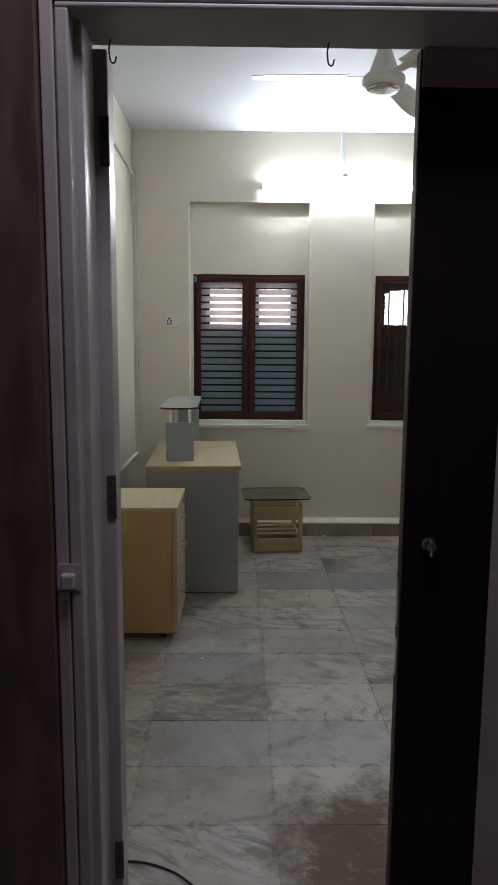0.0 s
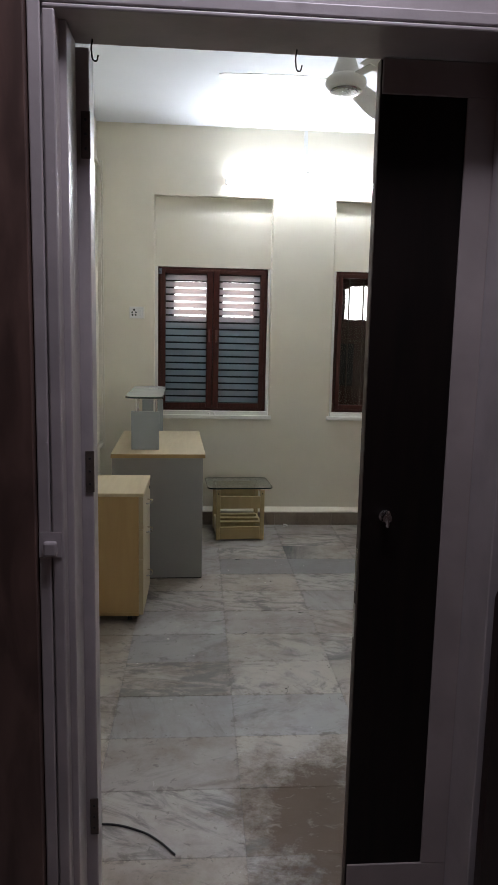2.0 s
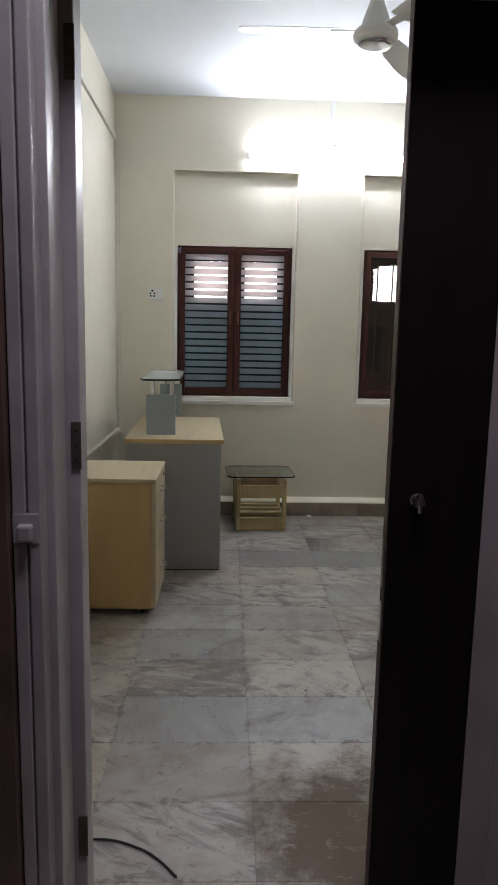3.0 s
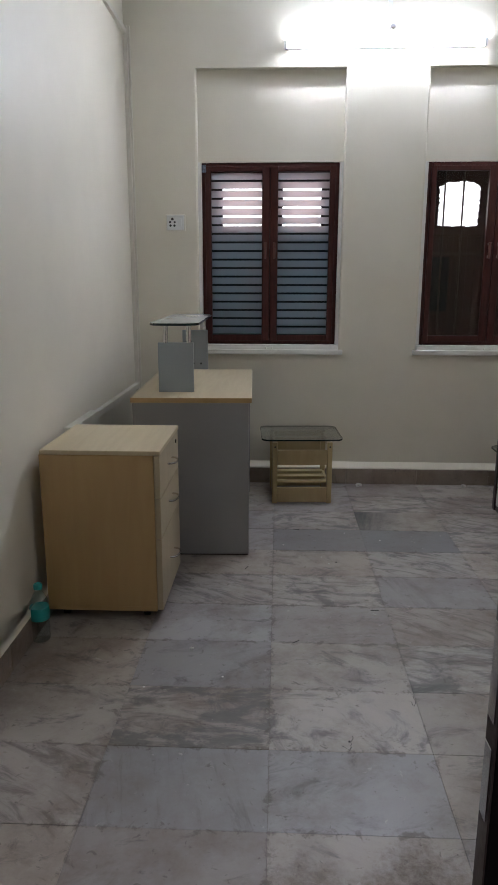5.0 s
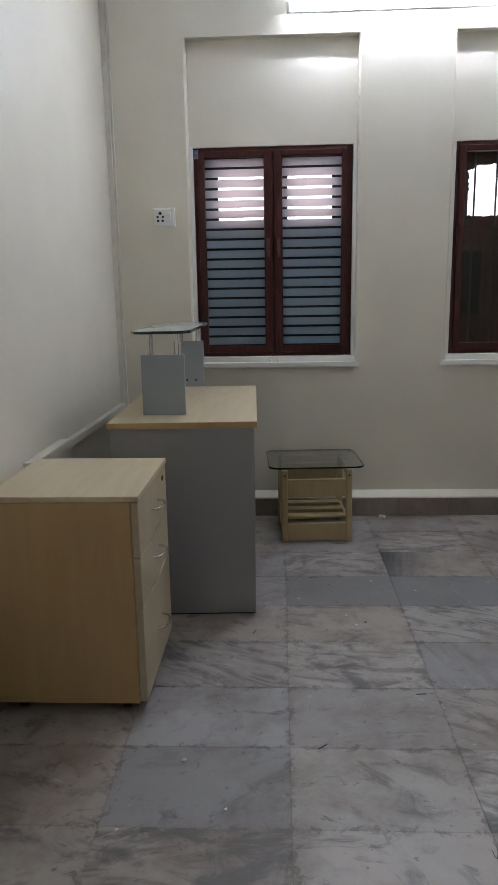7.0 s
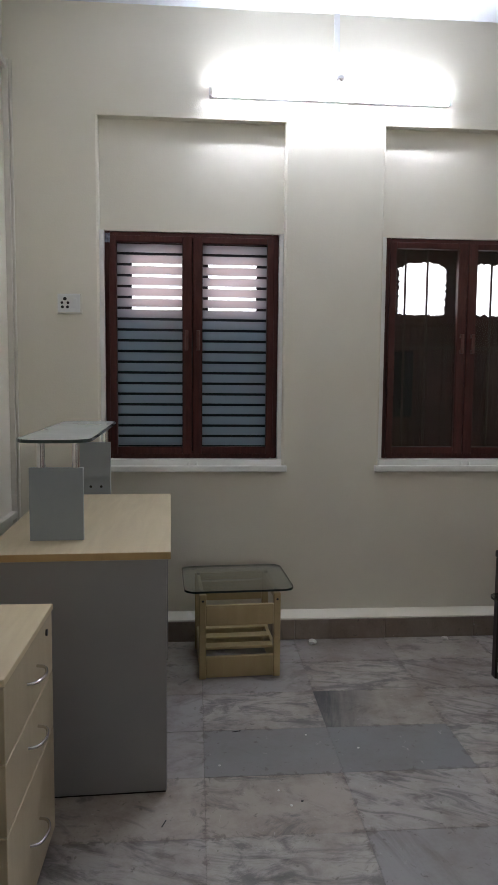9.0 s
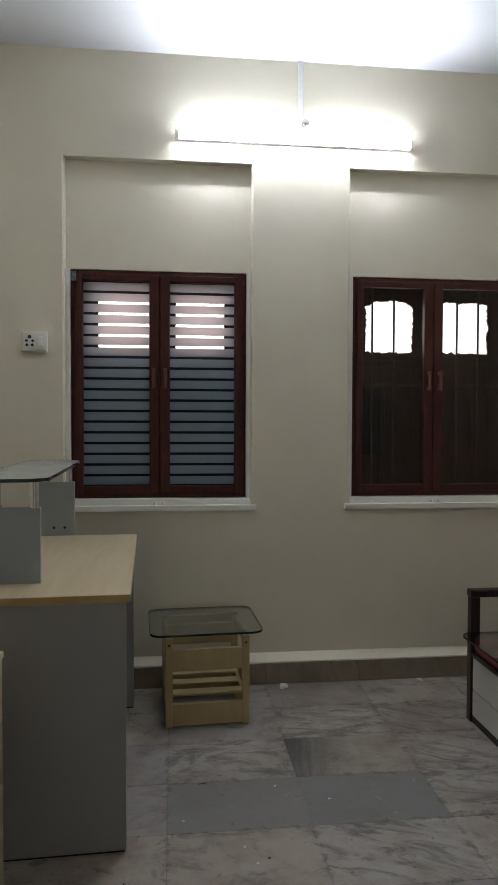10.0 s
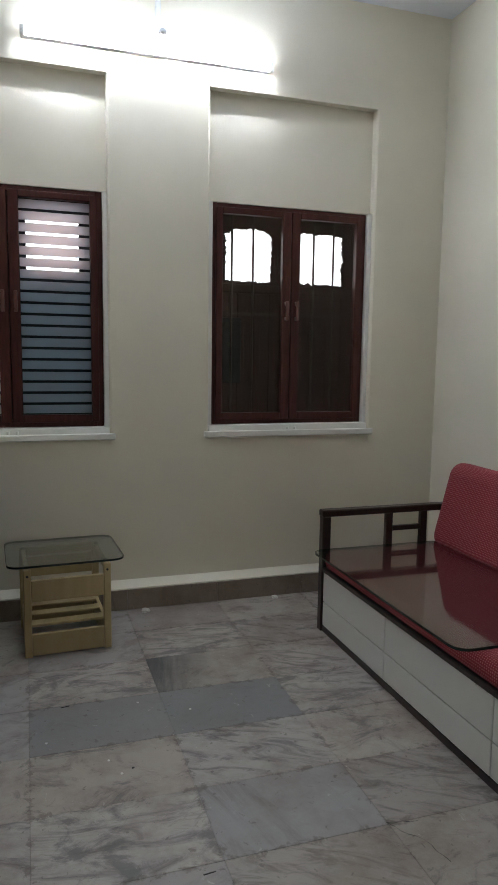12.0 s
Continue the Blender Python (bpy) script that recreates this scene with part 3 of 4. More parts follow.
win1, leaves1 = casement("window_1", *W1, "dark red-brown wooden casement window with frosted louvre slats")
for i, (leaf, a, b, z0, z1, y0, y1) in enumerate(leaves1):
    n = 19
    p = (z1 - z0) / n
    slat_mesh = mesh_of("slat", boxes((a + 0.001, -0.0025, -p / 2 + 0.0062, b - 0.001, 0.0025, p / 2 - 0.0062), bevel=0.001), LOUVRE)
    for k in range(n):
        s = new("slat", slat_mesh)
        s.parent = leaf
        s.matrix_local = pose(0, y0 + 0.022, z0 + (k + 0.5) * p, (k * 7 % 5) * 0.5 - 4, 0, 0)
        s.visible_shadow = True
    g = 0.5 * (a + b)
    # added black mask behind the slats; daylight reaches them only through its cut-out
    part("daylight_mask", holed_board(a - 0.05, b + 0.05, z0 - 0.05, z1 + 0.05, a + (0.065 if i == 0 else 0.03), b - (0.005 if i == 0 else 0.045),
                                       1.625 - SZ, 1.890 - SZ, y1 + 0.045, y1 + 0.057, 0.003, 5 + i), BLACK, win1, "added black mask whose square cut-out lets daylight onto the slats")

part("tape", boxes((-0.415, 0.0325, 1.062, -0.392, 0.0338, 1.106)), mat("blue_white_tape", (0.30, 0.34, 0.44), 0.5, var=0.6, scale=60, bump=0.1), win1, "torn blue and white tape")
win2, leaves2 = casement("window_2", *W2, "dark red-brown wooden casement window with clear glass panes")
for i, (leaf, a, b, z0, z1, y0, y1) in enumerate(leaves2):
    pane = part("pane", boxes((a - 0.006, y0 + 0.018, z0 - 0.006, b + 0.006, y0 + 0.022, z1 + 0.006)), PANE, leaf)
    pane.visible_shadow = False
    part("shutter_board", holed_board(a - 0.05, b + 0.05, z0 - 0.05, z1 + 0.05, a + (0.042 if i == 0 else 0.004), b - (0.022 if i == 0 else 0.030), 1.628 - SZ, 1.890 - SZ,
                                      y1 + 0.070, y1 + 0.082, 0.009, 15 + i, 0.03 if i == 0 else 0.006), SHUTTER, win2, "dark outer board with a ragged square hole")
    for u in (0.22, 0.58):
        bm = bmesh.new()
        x = a + (b - a) * (u + 0.12 * i)
        rod(bm, (x, y1 + 0.045, z0 - 0.03), (x, y1 + 0.045, z1 + 0.03), 0.0055, 10)
        part("bar", bm, BARPAINT, win2, "upright iron bar of the grille")
    bm = bmesh.new()
    box(bm, a - 0.03, y1 + 0.042, 1.452 - SZ, b + 0.03, y1 + 0.048, 1.468 - SZ)
    part("bar", bm, BARPAINT, win2, "flat brown painted cross bar")
    part("rail", boxes((a - 0.03, y1 + 0.060, 1.570 - SZ, b + 0.03, y1 + 0.0695, 1.612 - SZ), bevel=0.003), SHUTTER, win2, "rail of the outer shutter")
    if i == 0:
        # black board stands in for an unlit opening in the shutter
        part("dark_opening", boxes((a - 0.02, y1 + 0.050, 1.105 - SZ, a + 0.125, y1 + 0.0595, 1.440 - SZ), bevel=0.002), BLACK, win2, "black board standing in for a dark opening in the shutter")
    for u in (0.12, 0.40, 0.68, 0.95):
        x = a + (b - a) * u
        part("batten", boxes((x - 0.018, y1 + 0.061, z0 - 0.03, x + 0.018, y1 + 0.0695, 1.565 - SZ), bevel=0.002), SHUTTER, win2)

single("backdrop", boxes((-2.5, 7.2, -0.5, 4.5, 7.22, 4.5)), DAY, "overexposed white daylight outside the windows", "sky", "structure")

# skirting with a sloped white top
def skirting(name, rows):
    sk = thing(name, rows[0][0], rows[0][1], 0, "grey-brown marble skirting with a cream painted ledge", "skirting", kind="structure")
    for n, (x, y, turn, length, depth) in enumerate(rows):
        m = sk.matrix_world.inverted() @ pose(x, y, 0, 0, 0, turn)
        k, step = 0.0, 0.457
        while k < length - 0.01:
            w = min(step, length - k)
            bm = boxes((k + 0.001, 0.0, 0.002, k + w - 0.001, depth, 0.102), bevel=0.002)
            ob = part("tile", bm, SKIRT, sk)
            ob.matrix_local = m
            k += w
        bm = bmesh.new()
        v = [bm.verts.new(c) for c in ((0, 0.004, 0.103), (length, 0.004, 0.103), (length, depth, 0.103), (0, depth, 0.103), (0, depth, 0.136), (length, depth, 0.136), (0, 0.004, 0.109), (length, 0.004, 0.109))]
        for f in ((0, 3, 2, 1), (0, 1, 7, 6), (6, 7, 5, 4), (3, 4, 5, 2), (0, 6, 4, 3), (1, 2, 5, 7)):
            bm.faces.new([v[i] for i in f])
        ob = part("ledge", bm, CREAM, sk, "cream painted sloping ledge")
        ob.matrix_local = m
    return sk


skirting("baseboard_windows", [(LX + 0.002, BY - 0.062, 0, RX - LX - 0.004, 0.061)])
skirting("baseboard_left", [(LX + 0.022, BY - 0.064, -90, BY - FY - 0.07, 0.021)])
skirting("baseboard_right", [(RX - 0.022, FY + 0.005, 90, BY - FY - 0.07, 0.021)])


# ---------------------------------------------------------------- lamp, fan, wiring
lamp = thing("tube_lamp", 0.813, BY, 2.60, "lit white tube light batten on the window wall", "lamp")
part("batten", boxes((-0.572, -0.040, -0.0062, 0.572, -0.0005, 0.0282), bevel=0.004, seg=2), PVC, lamp)
bm = bmesh.new()
arc = [(-0.0408 - 0.010 * math.sin(math.pi * k / 14), 0.011 + 0.019 * math.cos(math.pi * k / 14)) for k in range(15)]
ends = [[bm.verts.new((x, y, z)) for y, z in arc] for x in (-0.555, 0.555)]
for k in range(14):
    bm.faces.new((ends[0][k], ends[0][k + 1], ends[1][k + 1], ends[1][k]))
bm.faces.new((ends[0][0], ends[1][0], ends[1][14], ends[0][14]))
bm.faces.new(ends[0]), bm.faces.new(ends[1][::-1])
bmesh.ops.recalc_face_normals(bm, faces=bm.faces)
part("diffuser", bm, TUBE, lamp, "glowing cool white diffuser", smooth=True)
for s in (-1, 1):
    part("end_cap", boxes((s * 0.566 - 0.010, -0.055, -0.012, s * 0.566 + 0.010, -0.0405, 0.033), bevel=0.005, seg=2), PVC, lamp)

conduit = thing("wiring_conduit", 0.843, BY, 2.69, "white plastic conduit down from the ceiling with lamp holder", "conduit")
part("channel", boxes((-0.018, -0.014, 0.02, 0.008, -0.0005, CZ - 2.69 - 0.001), bevel=0.002), PVC, conduit)
part("junction_box", boxes((-0.030, -0.022, -0.012, 0.026, -0.0005, 0.0195), bevel=0.004, seg=2), PVC, conduit)
hold = lathe([(0.016, 0), (0.019, 0.004), (0.019, 0.020), (0.014, 0.024), (0.014, 0.040), (0.010, 0.042)], 20)
bmesh.ops.transform(hold, matrix=pose(0.012, -0.022, 0.004, 100, 0, 0), verts=hold.verts)
part("lamp_holder", hold, CHROME, conduit, "empty metal and white lamp holder", smooth=True)

trunk = thing("cable_trunking", LX, BY, 0.6, "white plastic cable trunking round the side wall corner", "trunking")
part("channel", boxes((0.0005, -3.4, 2.085, 0.02, -0.022, 2.110), (0.0005, -3.4, 2.118, 0.012, -0.022, 2.130), bevel=0.002), TRUNKING, trunk)
part("channel", boxes((0.0005, -0.021, 0.0, 0.026, -0.0005, 2.130), (0.030, -0.012, 0.0, 0.040, -0.0005, 2.130), bevel=0.002), TRUNKING, trunk)
part("channel", boxes((0.0005, -1.10, 0.02, 0.03, -0.022, 0.052), bevel=0.003), TRUNKING, trunk)
part("outlet_box", boxes((0.0005, -1.52, -0.02, 0.045, -1.105, 0.068), bevel=0.004, seg=2), TRUNKING, trunk, "white multi-socket box")


def socket_face(parent, w, h):
    part("back_box", boxes((-w - 0.006, -0.022, -h - 0.006, w + 0.006, -0.0005, h + 0.006), bevel=0.003, seg=2), TRUNKING, parent, "cream surface-mounted box")
    part("plate", boxes((-w, -0.03, -h, w, -0.0222, h), bevel=0.003, seg=2), PVC, parent)
    part("switch", boxes((w * 0.35, -0.036, -h * 0.55, w * 0.75, -0.0302, h * 0.55), bevel=0.002), PVC, parent)
    bm = bmesh.new()
    for x, z, r in ((-0.35, 0.48, 0.0055), (-0.62, 0.05, 0.0042), (-0.08, 0.05, 0.0042), (-0.58, -0.42, 0.0046), (-0.12, -0.42, 0.0046)):
        rod(bm, (w * x, -0.0308, h * z), (w * x, -0.0295, h * z), r * 1.5, 12)
    part("socket_hole", bm, BLACK, parent)


sock = thing("wall_socket", -0.414, BY, 1.638, "white switch and three-pin socket plate on the wall", "socket")
socket_face(sock, 0.052, 0.042)
# white plastic plate; the grey material carries the shade it stands in
sw = thing("switch_plate", -0.415, 1.556, 1.698, "white plastic switch plate, coloured grey for shade, on the brown laminate panel", "switch")
part("plate", boxes((-0.045, -0.02, -0.044, 0.044, -0.0005, 0.044), bevel=0.005, seg=2), GREY, sw)
part("switch", boxes((-0.03, -0.026, -0.025, -0.008, -0.0202, 0.025), bevel=0.002), GREY, sw)

fan = thing("ceiling_fan", 0.742, 3.56, CZ, "white ceiling fan with three blades, at rest", "fan")
part("canopy", lathe([(0.016, -0.10), (0.03, -0.085), (0.062, -0.02), (0.066, -0.001)], 28), FANPAINT, fan, smooth=True)
bm = bmesh.new()
rod(bm, (0, 0, -0.30), (0, 0, -0.09), 0.0125, 16)
part("downrod", bm, FANPAINT, fan, smooth=True)
part("lower_canopy", lathe([(0.066, -0.312), (0.062, -0.290), (0.034, -0.215), (0.028, -0.195), (0.016, -0.190)], 28), FANPAINT, fan, smooth=True)
part("motor", lathe([(0.070, -0.378), (0.086, -0.374), (0.095, -0.362), (0.098, -0.345), (0.095, -0.330), (0.082, -0.318), (0.03, -0.313)], 36), FANPAINT, fan, smooth=True)
part("trim_ring", lathe([(0.050, -0.388), (0.068, -0.387), (0.076, -0.381), (0.070, -0.3785)], 36), CHROME, fan, "polished metal ring under the motor", smooth=True)
for k in range(3):
    m = pose(0, 0, -0.325, 0, 0, 177 + 120 * k)
    bm = bmesh.new()
    outline = [(0.16, -0.05), (0.30, -0.062), (0.50, -0.066), (0.585, -0.056), (0.60, -0.03), (0.60, 0.04), (0.58, 0.06), (0.45, 0.066), (0.16, 0.05)]
    bm = slab(outline, -0.002, 0.002)
    bmesh.ops.transform(bm, matrix=m @ pose(0, 0, 0, -11, 0, 0), verts=bm.verts)
    blade = part("blade", bm, FANPAINT, fan)
    bm = boxes((0.09, -0.022, -0.006, 0.20, 0.022, -0.002), bevel=0.001)
    bmesh.ops.transform(bm, matrix=m @ pose(0, 0, 0, -11, 0, 0), verts=bm.verts)
    part("blade_arm", bm, FANPAINT, blade)


# ---------------------------------------------------------------- desk with riser shelf
desk = thing("desk", -0.195, 4.698, 0, "office desk with beech top and grey side panels", "desk", turn=2)
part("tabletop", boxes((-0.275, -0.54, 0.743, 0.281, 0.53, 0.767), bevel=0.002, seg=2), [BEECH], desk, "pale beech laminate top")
for y in (-0.533, 0.49):
    part("side_panel", boxes((-0.268, y, 0.006, 0.2675, y + 0.025, 0.7425), bevel=0.0015), GREY, desk)
    part("foot_strip", boxes((-0.262, y + 0.004, 0.0, 0.264, y + 0.021, 0.0058)), BLACK, desk)
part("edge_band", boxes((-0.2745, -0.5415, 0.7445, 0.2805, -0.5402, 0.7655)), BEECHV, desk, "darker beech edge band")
part("back_panel", boxes((-0.20, -0.4995, 0.30, -0.182, 0.4895, 0.7235)), GREY, desk)
tray = part("drawer", boxes((-0.12, -0.46, 0.62, 0.235, 0.45, 0.715), bevel=0.002), GREY, desk)
bm = bmesh.new()
rod(bm, (0.2352, -0.30, 0.67), (0.247, -0.30, 0.67), 0.011, 16)
part("lock", bm, BLACK, tray)

riser = thing("desk_riser_shelf", -0.282, 4.785, 0.7672, "small raised glass shelf on grey panels and chrome tubes", "shelf", turn=1.6)
for y, x0, x1, holes in ((-0.46, -0.078, 0.090, False), (0.44, -0.060, 0.092, True)):
    up = part("upright", boxes((x0, y, 0.0, x1, y + 0.018, 0.235), bevel=0.001), BLUEGREY, riser, "pale blue-grey laminate panel")
    if not holes:
        part("upright", boxes((x0 + 0.02, y + 0.0182, 0.0, x0 + 0.038, y + 0.08, 0.235), bevel=0.001), BLUEGREY, riser)
    if holes:
        for x in (0.004, 0.050):
            part("screw_hole", rod(bmesh.new(), (x, y - 0.0008, 0.035), (x, y + 0.002, 0.035), 0.006, 12), BLACK, up)
    for x in (x0 + 0.036, x1 - 0.022):
        bm = bmesh.new()
        rod(bm, (x, y + 0.009, 0.2352), (x, y + 0.009, 0.316), 0.0125, 18)
        part("tube", bm, CHROME, riser, "satin metal stand-off tube", smooth=True)
top = part("shelf", slab(rounded(-0.118, -0.50, 0.115, 0.52, 0.075), 0.3165, 0.3265), SMOKE, riser, "frosted grey glass shelf with rounded corners")
bm = bmesh.new()
ro, ri = rounded(-0.119, -0.501, 0.116, 0.521, 0.076), rounded(-0.1165, -0.4985, 0.1135, 0.5185, 0.0735)


def rim(ro, ri, z0, z1):
    bm = bmesh.new()
    rings = [[bm.verts.new((x, y, z)) for x, y in pts] for pts, z in ((ro, z0), (ro, z1), (ri, z1), (ri, z0))]
    m = len(ro)
    for a, b in zip(rings, rings[1:] + rings[:1]):
        for k in range(m):
            bm.faces.new((a[k], a[(k + 1) % m], b[(k + 1) % m], b[k]))
    return bm


part("edge", rim(ro, ri, 0.3160, 0.3270), GLASSEDGE, top, "dark polished glass edge")

# ---------------------------------------------------------------- drawer pedestal
ped = thing("drawer_pedestal", -0.43, 3.735, 0, "honey beech mobile drawer pedestal with three drawers", "cabinet")
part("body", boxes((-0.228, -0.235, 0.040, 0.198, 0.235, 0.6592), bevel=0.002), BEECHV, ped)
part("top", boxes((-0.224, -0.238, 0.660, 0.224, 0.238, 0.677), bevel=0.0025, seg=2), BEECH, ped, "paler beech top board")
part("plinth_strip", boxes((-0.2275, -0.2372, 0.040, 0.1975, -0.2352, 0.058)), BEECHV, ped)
for z0, z1, hz in ((0.494, 0.657, 0.582), (0.336, 0.490, 0.428), (0.044, 0.332, 0.188)):
    dr = part("drawer_front", boxes((0.200, -0.233, z0, 0.221, 0.233, z1), bevel=0.002, seg=2), DRAWERBEECH, ped)
    pts = [(0.222, -0.052, hz), (0.240, -0.045, hz), (0.251, -0.02, hz), (0.252, 0.02, hz), (0.240, 0.045, hz), (0.222, 0.052, hz)]
    curve_tube("handle", pts, 0.0038, CHROME, dr)
bm = bmesh.new()
rod(bm, (0.2212, 0.16, 0.625), (0.225, 0.16, 0.625), 0.009, 14)
part("lock", bm, BLACK, ped)
for x in (-0.17, 0.15):
    for y in (-0.185, 0.185):
        bm = bmesh.new()
        rod(bm, (x - 0.011, y, 0.0175), (x + 0.011, y, 0.0175), 0.0175, 18)
        box(bm, x - 0.015, y - 0.012, 0.026, x + 0.015, y + 0.012, 0.0398)
        part("castor", bm, BLACK, ped, "black plastic castor")

# ---------------------------------------------------------------- water bottle
bottle = thing("water_bottle", -0.635, 3.34, 0, "clear plastic water bottle with teal cap and label", "bottle")
body = part("body", lathe([(0.030, 0.001), (0.034, 0.006), (0.033, 0.03), (0.034, 0.05), (0.032, 0.08), (0.033, 0.10), (0.034, 0.135), (0.032, 0.155), (0.020, 0.18), (0.013, 0.192), (0.013, 0.20)], 24), CLEARPLASTIC, bottle, smooth=True)
body.visible_shadow = False
part("label", lathe([(0.0345, 0.085), (0.0352, 0.086), (0.0352, 0.132), (0.0345, 0.133)], 24), TEAL, bottle, "teal paper label", smooth=True)
part("cap", lathe([(0.015, 0.2005), (0.0155, 0.204), (0.0155, 0.216), (0.014, 0.219)], 20), TEAL, bottle, smooth=True)

# ---------------------------------------------------------------- low glass-topped table
stool = thing("side_table", 0.362, 5.17, 0, "low beech magazine table with a glass top", "table", turn=3)
X, Y = 0.176, 0.185
for sx in (-1, 1):
    for sy in (-1, 1):
        part("leg", boxes((sx * X - (0.0 if sx < 0 else 0.03), sy * Y - (0.0 if sy < 0 else 0.03), 0.0, sx * X + (0.03 if sx < 0 else 0.0), sy * Y + (0.03 if sy < 0 else 0.0), 0.372), bevel=0.003), OLIVEBEECH, stool)
for y in (-0.183, 0.165):
    part("panel", boxes((-0.1455, y, 0.235, 0.1455, y + 0.018, 0.325), bevel=0.002), OLIVEBEECH, stool)
part("panel", boxes((-0.1455, -0.183, 0.006, 0.1455, -0.165, 0.098), bevel=0.002), OLIVEBEECH, stool)
part("panel", boxes((-0.1455, 0.165, 0.006, 0.1455, 0.183, 0.098), bevel=0.002), OLIVEBEECH, stool)
part("rail", boxes((-0.1455, 0.165, 0.335, 0.1455, 0.183, 0.37), bevel=0.002), OLIVEBEECH, stool)
# low side panels, added to keep light out from under the shelf
for sx in (-1, 1):
    part("side_panel", boxes((sx * 0.161 - 0.008, -0.1545, 0.006, sx * 0.161 + 0.008, 0.1545, 0.0795), bevel=0.002), OLIVEBEECH, stool)
for y in (-0.115, 0.0, 0.115):
    part("shelf_slat", boxes((-0.1525, y - 0.027, 0.1135, 0.1525, y + 0.027, 0.125), bevel=0.002), OLIVEBEECH, stool)
for sx in (-1, 1):
    for sy in (-1, 1):
        part("rubber_pad", rod(bmesh.new(), (sx * 0.161, sy * 0.14, 0.3705), (sx * 0.161, sy * 0.14, 0.3797), 0.009, 12), BLACK, stool)
        part("side_rail", boxes((sx * 0.161 - 0.008, -0.1545, 0.335, sx * 0.161 + 0.008, 0.1545, 0.370) if sy > 0 else (sx * 0.161 - 0.008, -0.1545, 0.080, sx * 0.161 + 0.008, 0.1545, 0.113), bevel=0.002), OLIVEBEECH, stool)
for sx in (-1, 1):
    part("screw", rod(bmesh.new(), (sx * 0.161, -0.1858, 0.345), (sx * 0.161, -0.1848, 0.345), 0.005, 10), BLACK, stool)
gl = part("tabletop", slab(rounded(-0.238, -0.185, 0.238, 0.225, 0.05), 0.380, 0.388), GLASSTOP, stool, "clear glass top with rounded corners")
part("edge", rim(rounded(-0.239, -0.186, 0.239, 0.226, 0.051), rounded(-0.2365, -0.1835, 0.2365, 0.2235, 0.0485), 0.3797, 0.3884), GLASSEDGE, gl, "dark green glass edge")

# ---------------------------------------------------------------- sofa bed
bed = thing("sofa_bed", 1.93, 4.0, 0, "dark wooden sofa bed with white drawer fronts", "sofa bed")
E0, E1, XF, XB = -1.0, 0.95, -0.447, 0.44          # ends, front and back
for y in (E1 - 0.04, E0):
    for x in (XF - 0.005, XB - 0.04):
        part("post", boxes((x, y, 0, x + 0.04, y + 0.04, 0.53), bevel=0.004, seg=2), DARKWOOD, bed)
    arm = part("armrest", boxes((XF - 0.008, y - 0.004, 0.5305, XB, y + 0.044, 0.562), bevel=0.006, seg=2), DARKWOOD, bed)
    for x in (-0.128, 0.055):
        part("baluster", boxes((x, y + 0.008, 0.3, x + 0.034, y + 0.032, 0.530), bevel=0.002), DARKWOOD, arm)
    part("crosspiece", boxes((-0.0935, y + 0.009, 0.444, 0.0545, y + 0.031, 0.466), bevel=0.002), DARKWOOD, arm)
part("body", boxes((XF + 0.017, E0 + 0.041, 0.03, XB - 0.045, E1 - 0.041, 0.278)), DARKWOOD, bed)
part("plinth", boxes((XF + 0.004, E0 + 0.041, 0.0, XF + 0.0165, E1 - 0.041, 0.028), bevel=0.001), DARKWOOD, bed)
part("seat_frame", boxes((XF - 0.004, E0 + 0.041, 0.2805, XB - 0.045, E1 - 0.041, 0.300), bevel=0.004, seg=2), DARKWOOD, bed)
ys = [E1 - 0.043, 0.344, -0.288, E0 + 0.043]
for a, b in zip(ys, ys[1:]):
    for z0, z1 in ((0.032, 0.1395), (0.1435, 0.2785)):
        part("drawer_front", boxes((XF + 0.002, b + 0.002, z0, XF + 0.0165, a - 0.002, z1), bevel=0.0015), DRAWERWHITE, bed, "plain white laminate drawer front")

bm = boxes((-0.458, -0.93, 0.0, 0.385, 0.895, 0.084), bevel=0.03, seg=5)
single("mattress", bm, RED, "thin mattress in red dotted cloth on the sofa bed", "mattress", at=(1.935, 4.0, 0.3005), smooth=True)

sheet = thing("glass_sheet", 1.738, 4.34, 0.3850, "large loose glass sheet lying on the mattress", "glass")
gs = part("sheet", slab(rounded(-0.325, -0.55, 0.325, 0.54, 0.05), 0.0, 0.008), glass_mat("loose_sheet_glass", (0.72, 0.74, 0.72), 5.0, 0.06), sheet)
gs.visible_shadow = False
part("edge", rim(rounded(-0.326, -0.551, 0.326, 0.541, 0.051), rounded(-0.3235, -0.5485, 0.3235, 0.5385, 0.0485), -0.0003, 0.0083), GLASSEDGE, sheet, "dark polished edge")

# back cushion: a tapered, rounded slab that leans against the wall
bm = bmesh.new()
box(bm, -0.085, -0.88, 0.0, 0.085, 0.90, 0.405, bevel=0.06, seg=5)
bmesh.ops.subdivide_edges(bm, edges=[e for e in bm.edges if e.calc_length() > 0.5], cuts=14, use_grid_fill=True)
for v in bm.verts:
    v.co.x *= 1.0 - 0.35 * v.co.z / 0.405
    v.co.y -= 0.035 * (v.co.z / 0.405) * (1 if v.co.y > 0.7 else 0)
    v.co.x += 0.006 * noise.noise(v.co * 6)
    v.co.z += 0.006 * noise.noise(v.co * 4 + Vector((3, 1, 2))) * (1 if v.co.z > 0.2 else 0)
cush = single("back_cushion", bm, RED, "long red dotted back cushion leaning against the wall", "cushion", smooth=True)
cush.matrix_world = pose(2.105, 4.02, 0.362, 0, 7, 0)

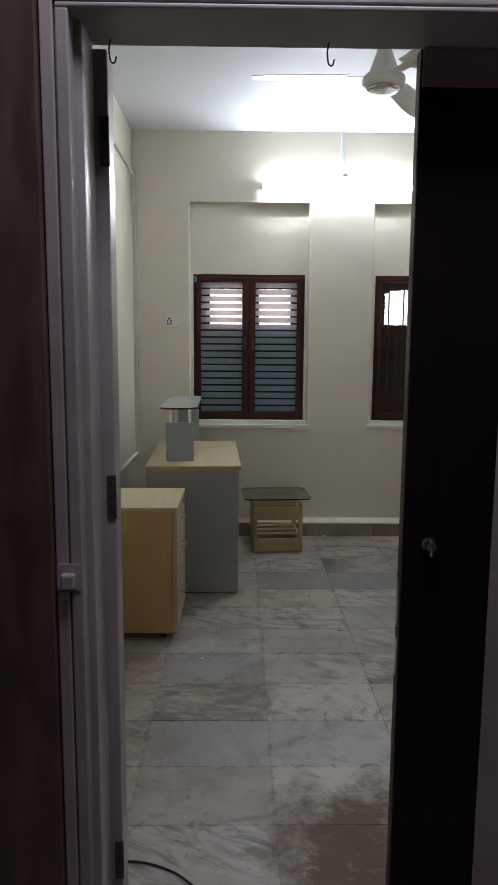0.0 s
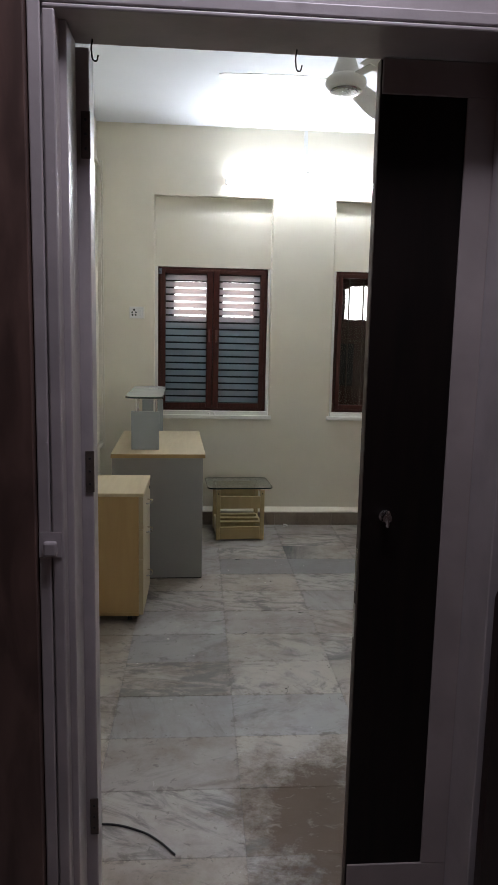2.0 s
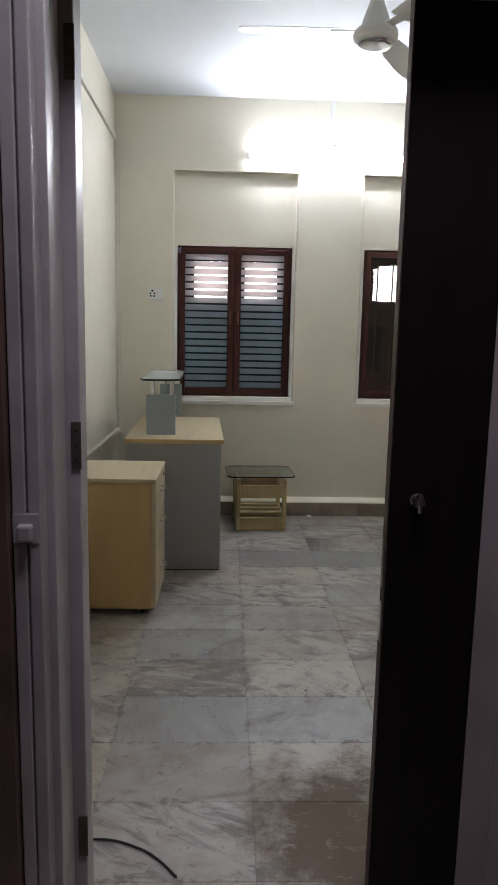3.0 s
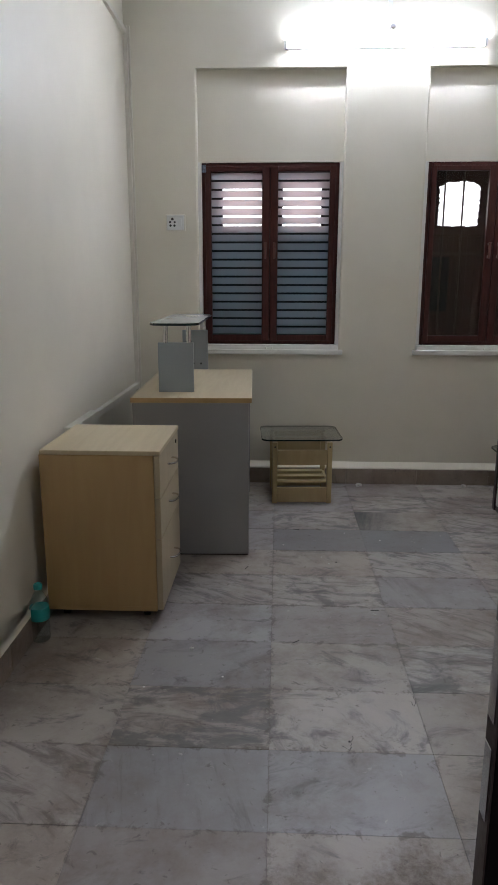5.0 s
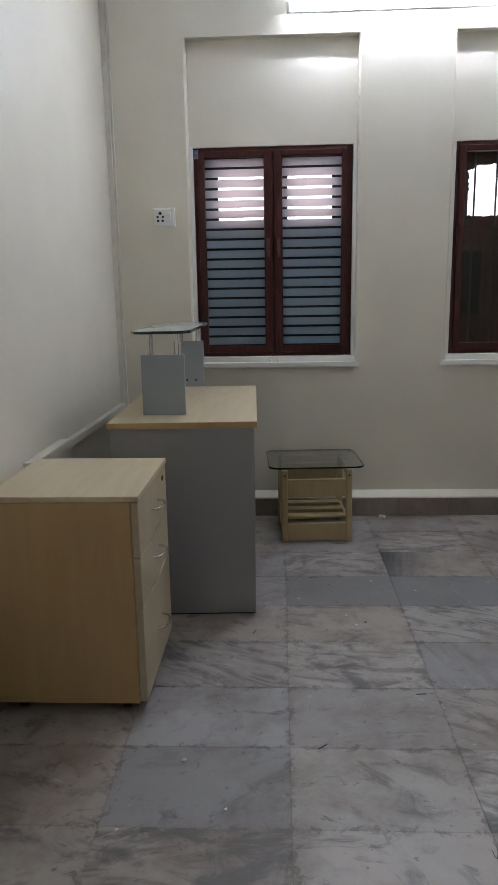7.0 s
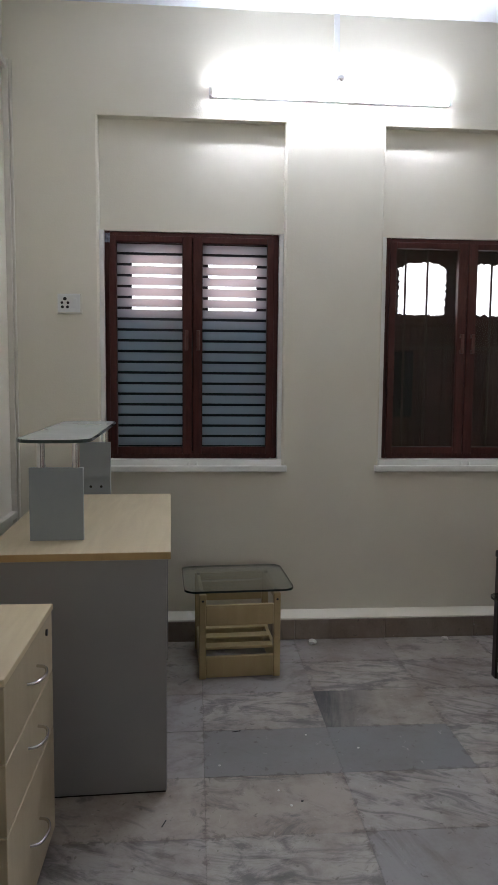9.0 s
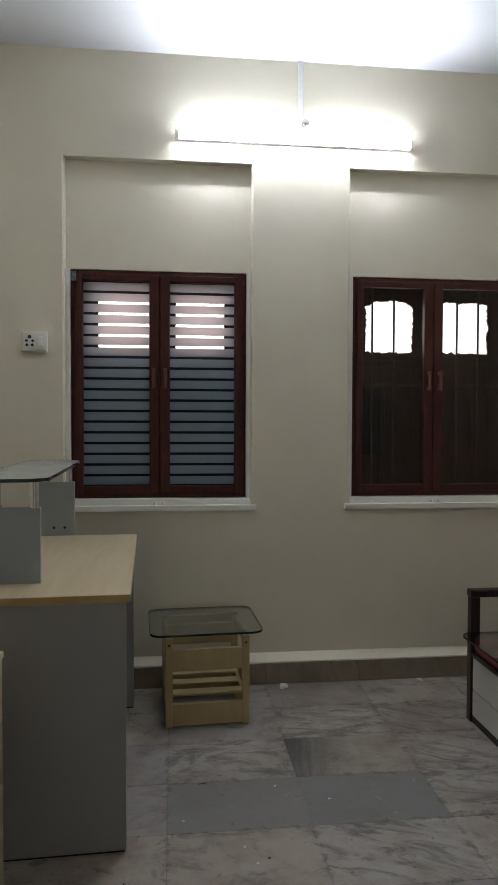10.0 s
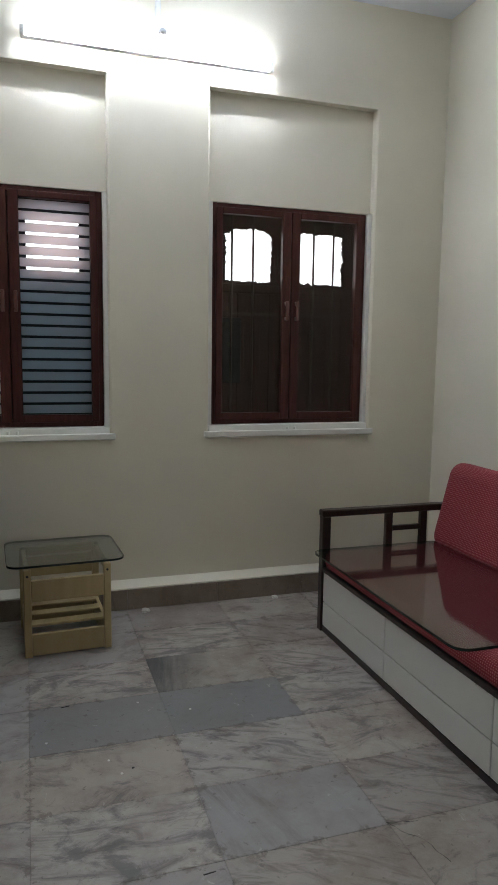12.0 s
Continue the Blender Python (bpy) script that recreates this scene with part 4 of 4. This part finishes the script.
# ---------------------------------------------------------------- litter and a cable
cable = curve_tube("loose_cable", [(-0.42, 1.96, 0.004), (-0.22, 2.018, 0.004), (-0.10, 1.985, 0.004), (-0.04, 1.94, 0.004), (0.008, 1.885, 0.004)], 0.0032, BLACK)
tagged(cable, "thin black cable lying curved on the floor", "cable")


def scrap(x, y, s, name, label, material, seed):
    rnd = random.Random(seed)
    bm = bmesh.new()
    bmesh.ops.create_icosphere(bm, subdivisions=2, radius=s)
    for v in bm.verts:
        v.co *= rnd.uniform(0.6, 1.1)
        v.co.z *= 0.5
    low = min(v.co.z for v in bm.verts)
    bmesh.ops.translate(bm, vec=(0, 0, -low), verts=bm.verts)
    single(name, bm, material, label, "litter", at=(x, y, 0.0005), group="litter on the floor")


scrap(0.749, 5.352, 0.024, "paper_scrap", "crumpled white paper scrap on the floor", PAPER, 1)
scrap(1.42, 5.36, 0.02, "paper_scrap", "crumpled white paper scrap on the floor", PAPER, 2)
scrap(-0.075, 3.295, 0.008, "paper_scrap", "small white paper scrap on the floor", PAPER, 3)
scrap(0.506, 4.10, 0.005, "dirt_crumb", "dark crumb of dirt on the floor", IRON, 4)
scrap(0.47, 4.08, 0.005, "paper_scrap", "small white paper scrap on the floor", PAPER, 5)
scrap(0.438, 2.806, 0.004, "dirt_crumb", "dark crumb of dirt on the floor", IRON, 6)

for k, (x, y, a) in enumerate(((0.33, 4.53, 12), (0.09, 4.02, 70), (0.62, 3.62, 5), (0.30, 3.36, 40))):
    bm = boxes((-0.016, -0.0016, 0, 0.016, 0.0016, 0.0025), bevel=0.0008)
    for v in bm.verts:
        v.co.y += 6.0 * v.co.x * v.co.x
    single("twig", bm, IRON, "dark splinter of dirt on the floor", "litter", at=(x, y, 0.0005, 0, 0, a), group="litter on the floor")
for k, (x, y) in enumerate(((0.26, 4.31), (0.58, 4.49), (0.75, 4.39), (-0.2, 3.05), (0.05, 3.12), (0.44, 4.16))):
    scrap(x, y, 0.0045, "paper_scrap", "tiny white flake of plaster on the floor", PAPER, 20 + k)

# ---------------------------------------------------------------- floor of marble slabs
def crack(x, y, turn, length, width, seed):
    """A thin, forked, wandering crack, flat on the slab."""
    rnd = random.Random(seed)
    bm = bmesh.new()
    for branch in range(2):
        p, a, w = Vector((0, 0)), radians(35 * branch), width
        for k in range(9 if branch == 0 else 4):
            a += rnd.uniform(-0.45, 0.45) - 0.6 * (a - radians(35 * branch))
            q = p + Vector((math.cos(a), math.sin(a))) * length / 9
            side = Vector((-math.sin(a), math.cos(a))) * w * 0.5
            vs = [bm.verts.new((v.x, v.y, 0.0)) for v in (p - side, q - side * 0.8, q + side * 0.8, p + side)]
            bm.faces.new(vs)
            p, w = q, width * rnd.uniform(0.4, 1.3)
    bmesh.ops.solidify(bm, geom=bm.faces[:], thickness=-0.0006)
    ob = part("crack", bm, IRON, floor, "dark crack in the marble")
    ob.matrix_local = pose(x, y, 0.0009, 0, 0, turn)


floor = thing("floor", 0, 0, 0, "worn grey and white marble slab floor with dirty joints", "floor", kind="structure")
part("bed", boxes((CX0 - 0.2, CY0 - 0.2, -0.12, RX + 0.25, BY + 0.3, -0.0035)), GROUT, floor)
PX, PY, X0, Y0 = 0.457, 0.2967, 0.209, 2.467
slabs = []
for k, m in enumerate(MARBLE):
    bm = bmesh.new()
    box(bm, -PX / 2 + 0.0004, -PY / 2 + 0.0004, -0.012, PX / 2 - 0.0004, PY / 2 - 0.0004, 0.0, bevel=0.0004)
    slabs.append(mesh_of("slab", bm, m))
rnd = random.Random(11)
laid = {(0, 6): 1, (1, 6): 1, (1, 7): 3, (-1, 0): 4, (0, 0): 6, (-1, 1): 5, (0, 1): 0, (-1, 2): 6, (0, 2): 0, (0, 3): 6, (0, 4): 5, (1, 4): 4,
        (1, 5): 2, (0, 5): 0, (1, 2): 5, (1, 3): 2, (2, 6): 5, (2, 7): 2, (1, 8): 5, (2, 5): 0, (2, 4): 2, (0, 7): 5, (2, 8): 2, (-1, 3): 6, (-1, 4): 2}
for i in range(-4, 6):
    for j in range(-14, 11):
        x, y = X0 + (i + 0.5) * PX, Y0 + (j + 0.5) * PY
        inside = (y > FY - 0.3 and LX - 0.24 < x < RX + 0.24) or (y < FY and CX0 - 0.2 < x < CX1 + 0.2)
        if not inside:
            continue
        pick = laid.get((i, j), rnd.choice((0, 0, 0, 6, 2, 5)))
        s = new("slab", slabs[pick])
        s.parent = floor
        s.matrix_local = pose(x, y, rnd.uniform(-0.0006, 0.0004), 0, 0, 0 if pick in (2, 3, 4) else 180 * rnd.randint(0, 1))

for k, (x, y, turn, length, width) in enumerate(((0.436, 2.768, 84, 0.070, 0.002), (0.655, 2.985, 78, 0.060, 0.002), (1.12, 3.66, -62, 0.20, 0.0025))):
    crack(x, y, turn, length, width, 40 + k)
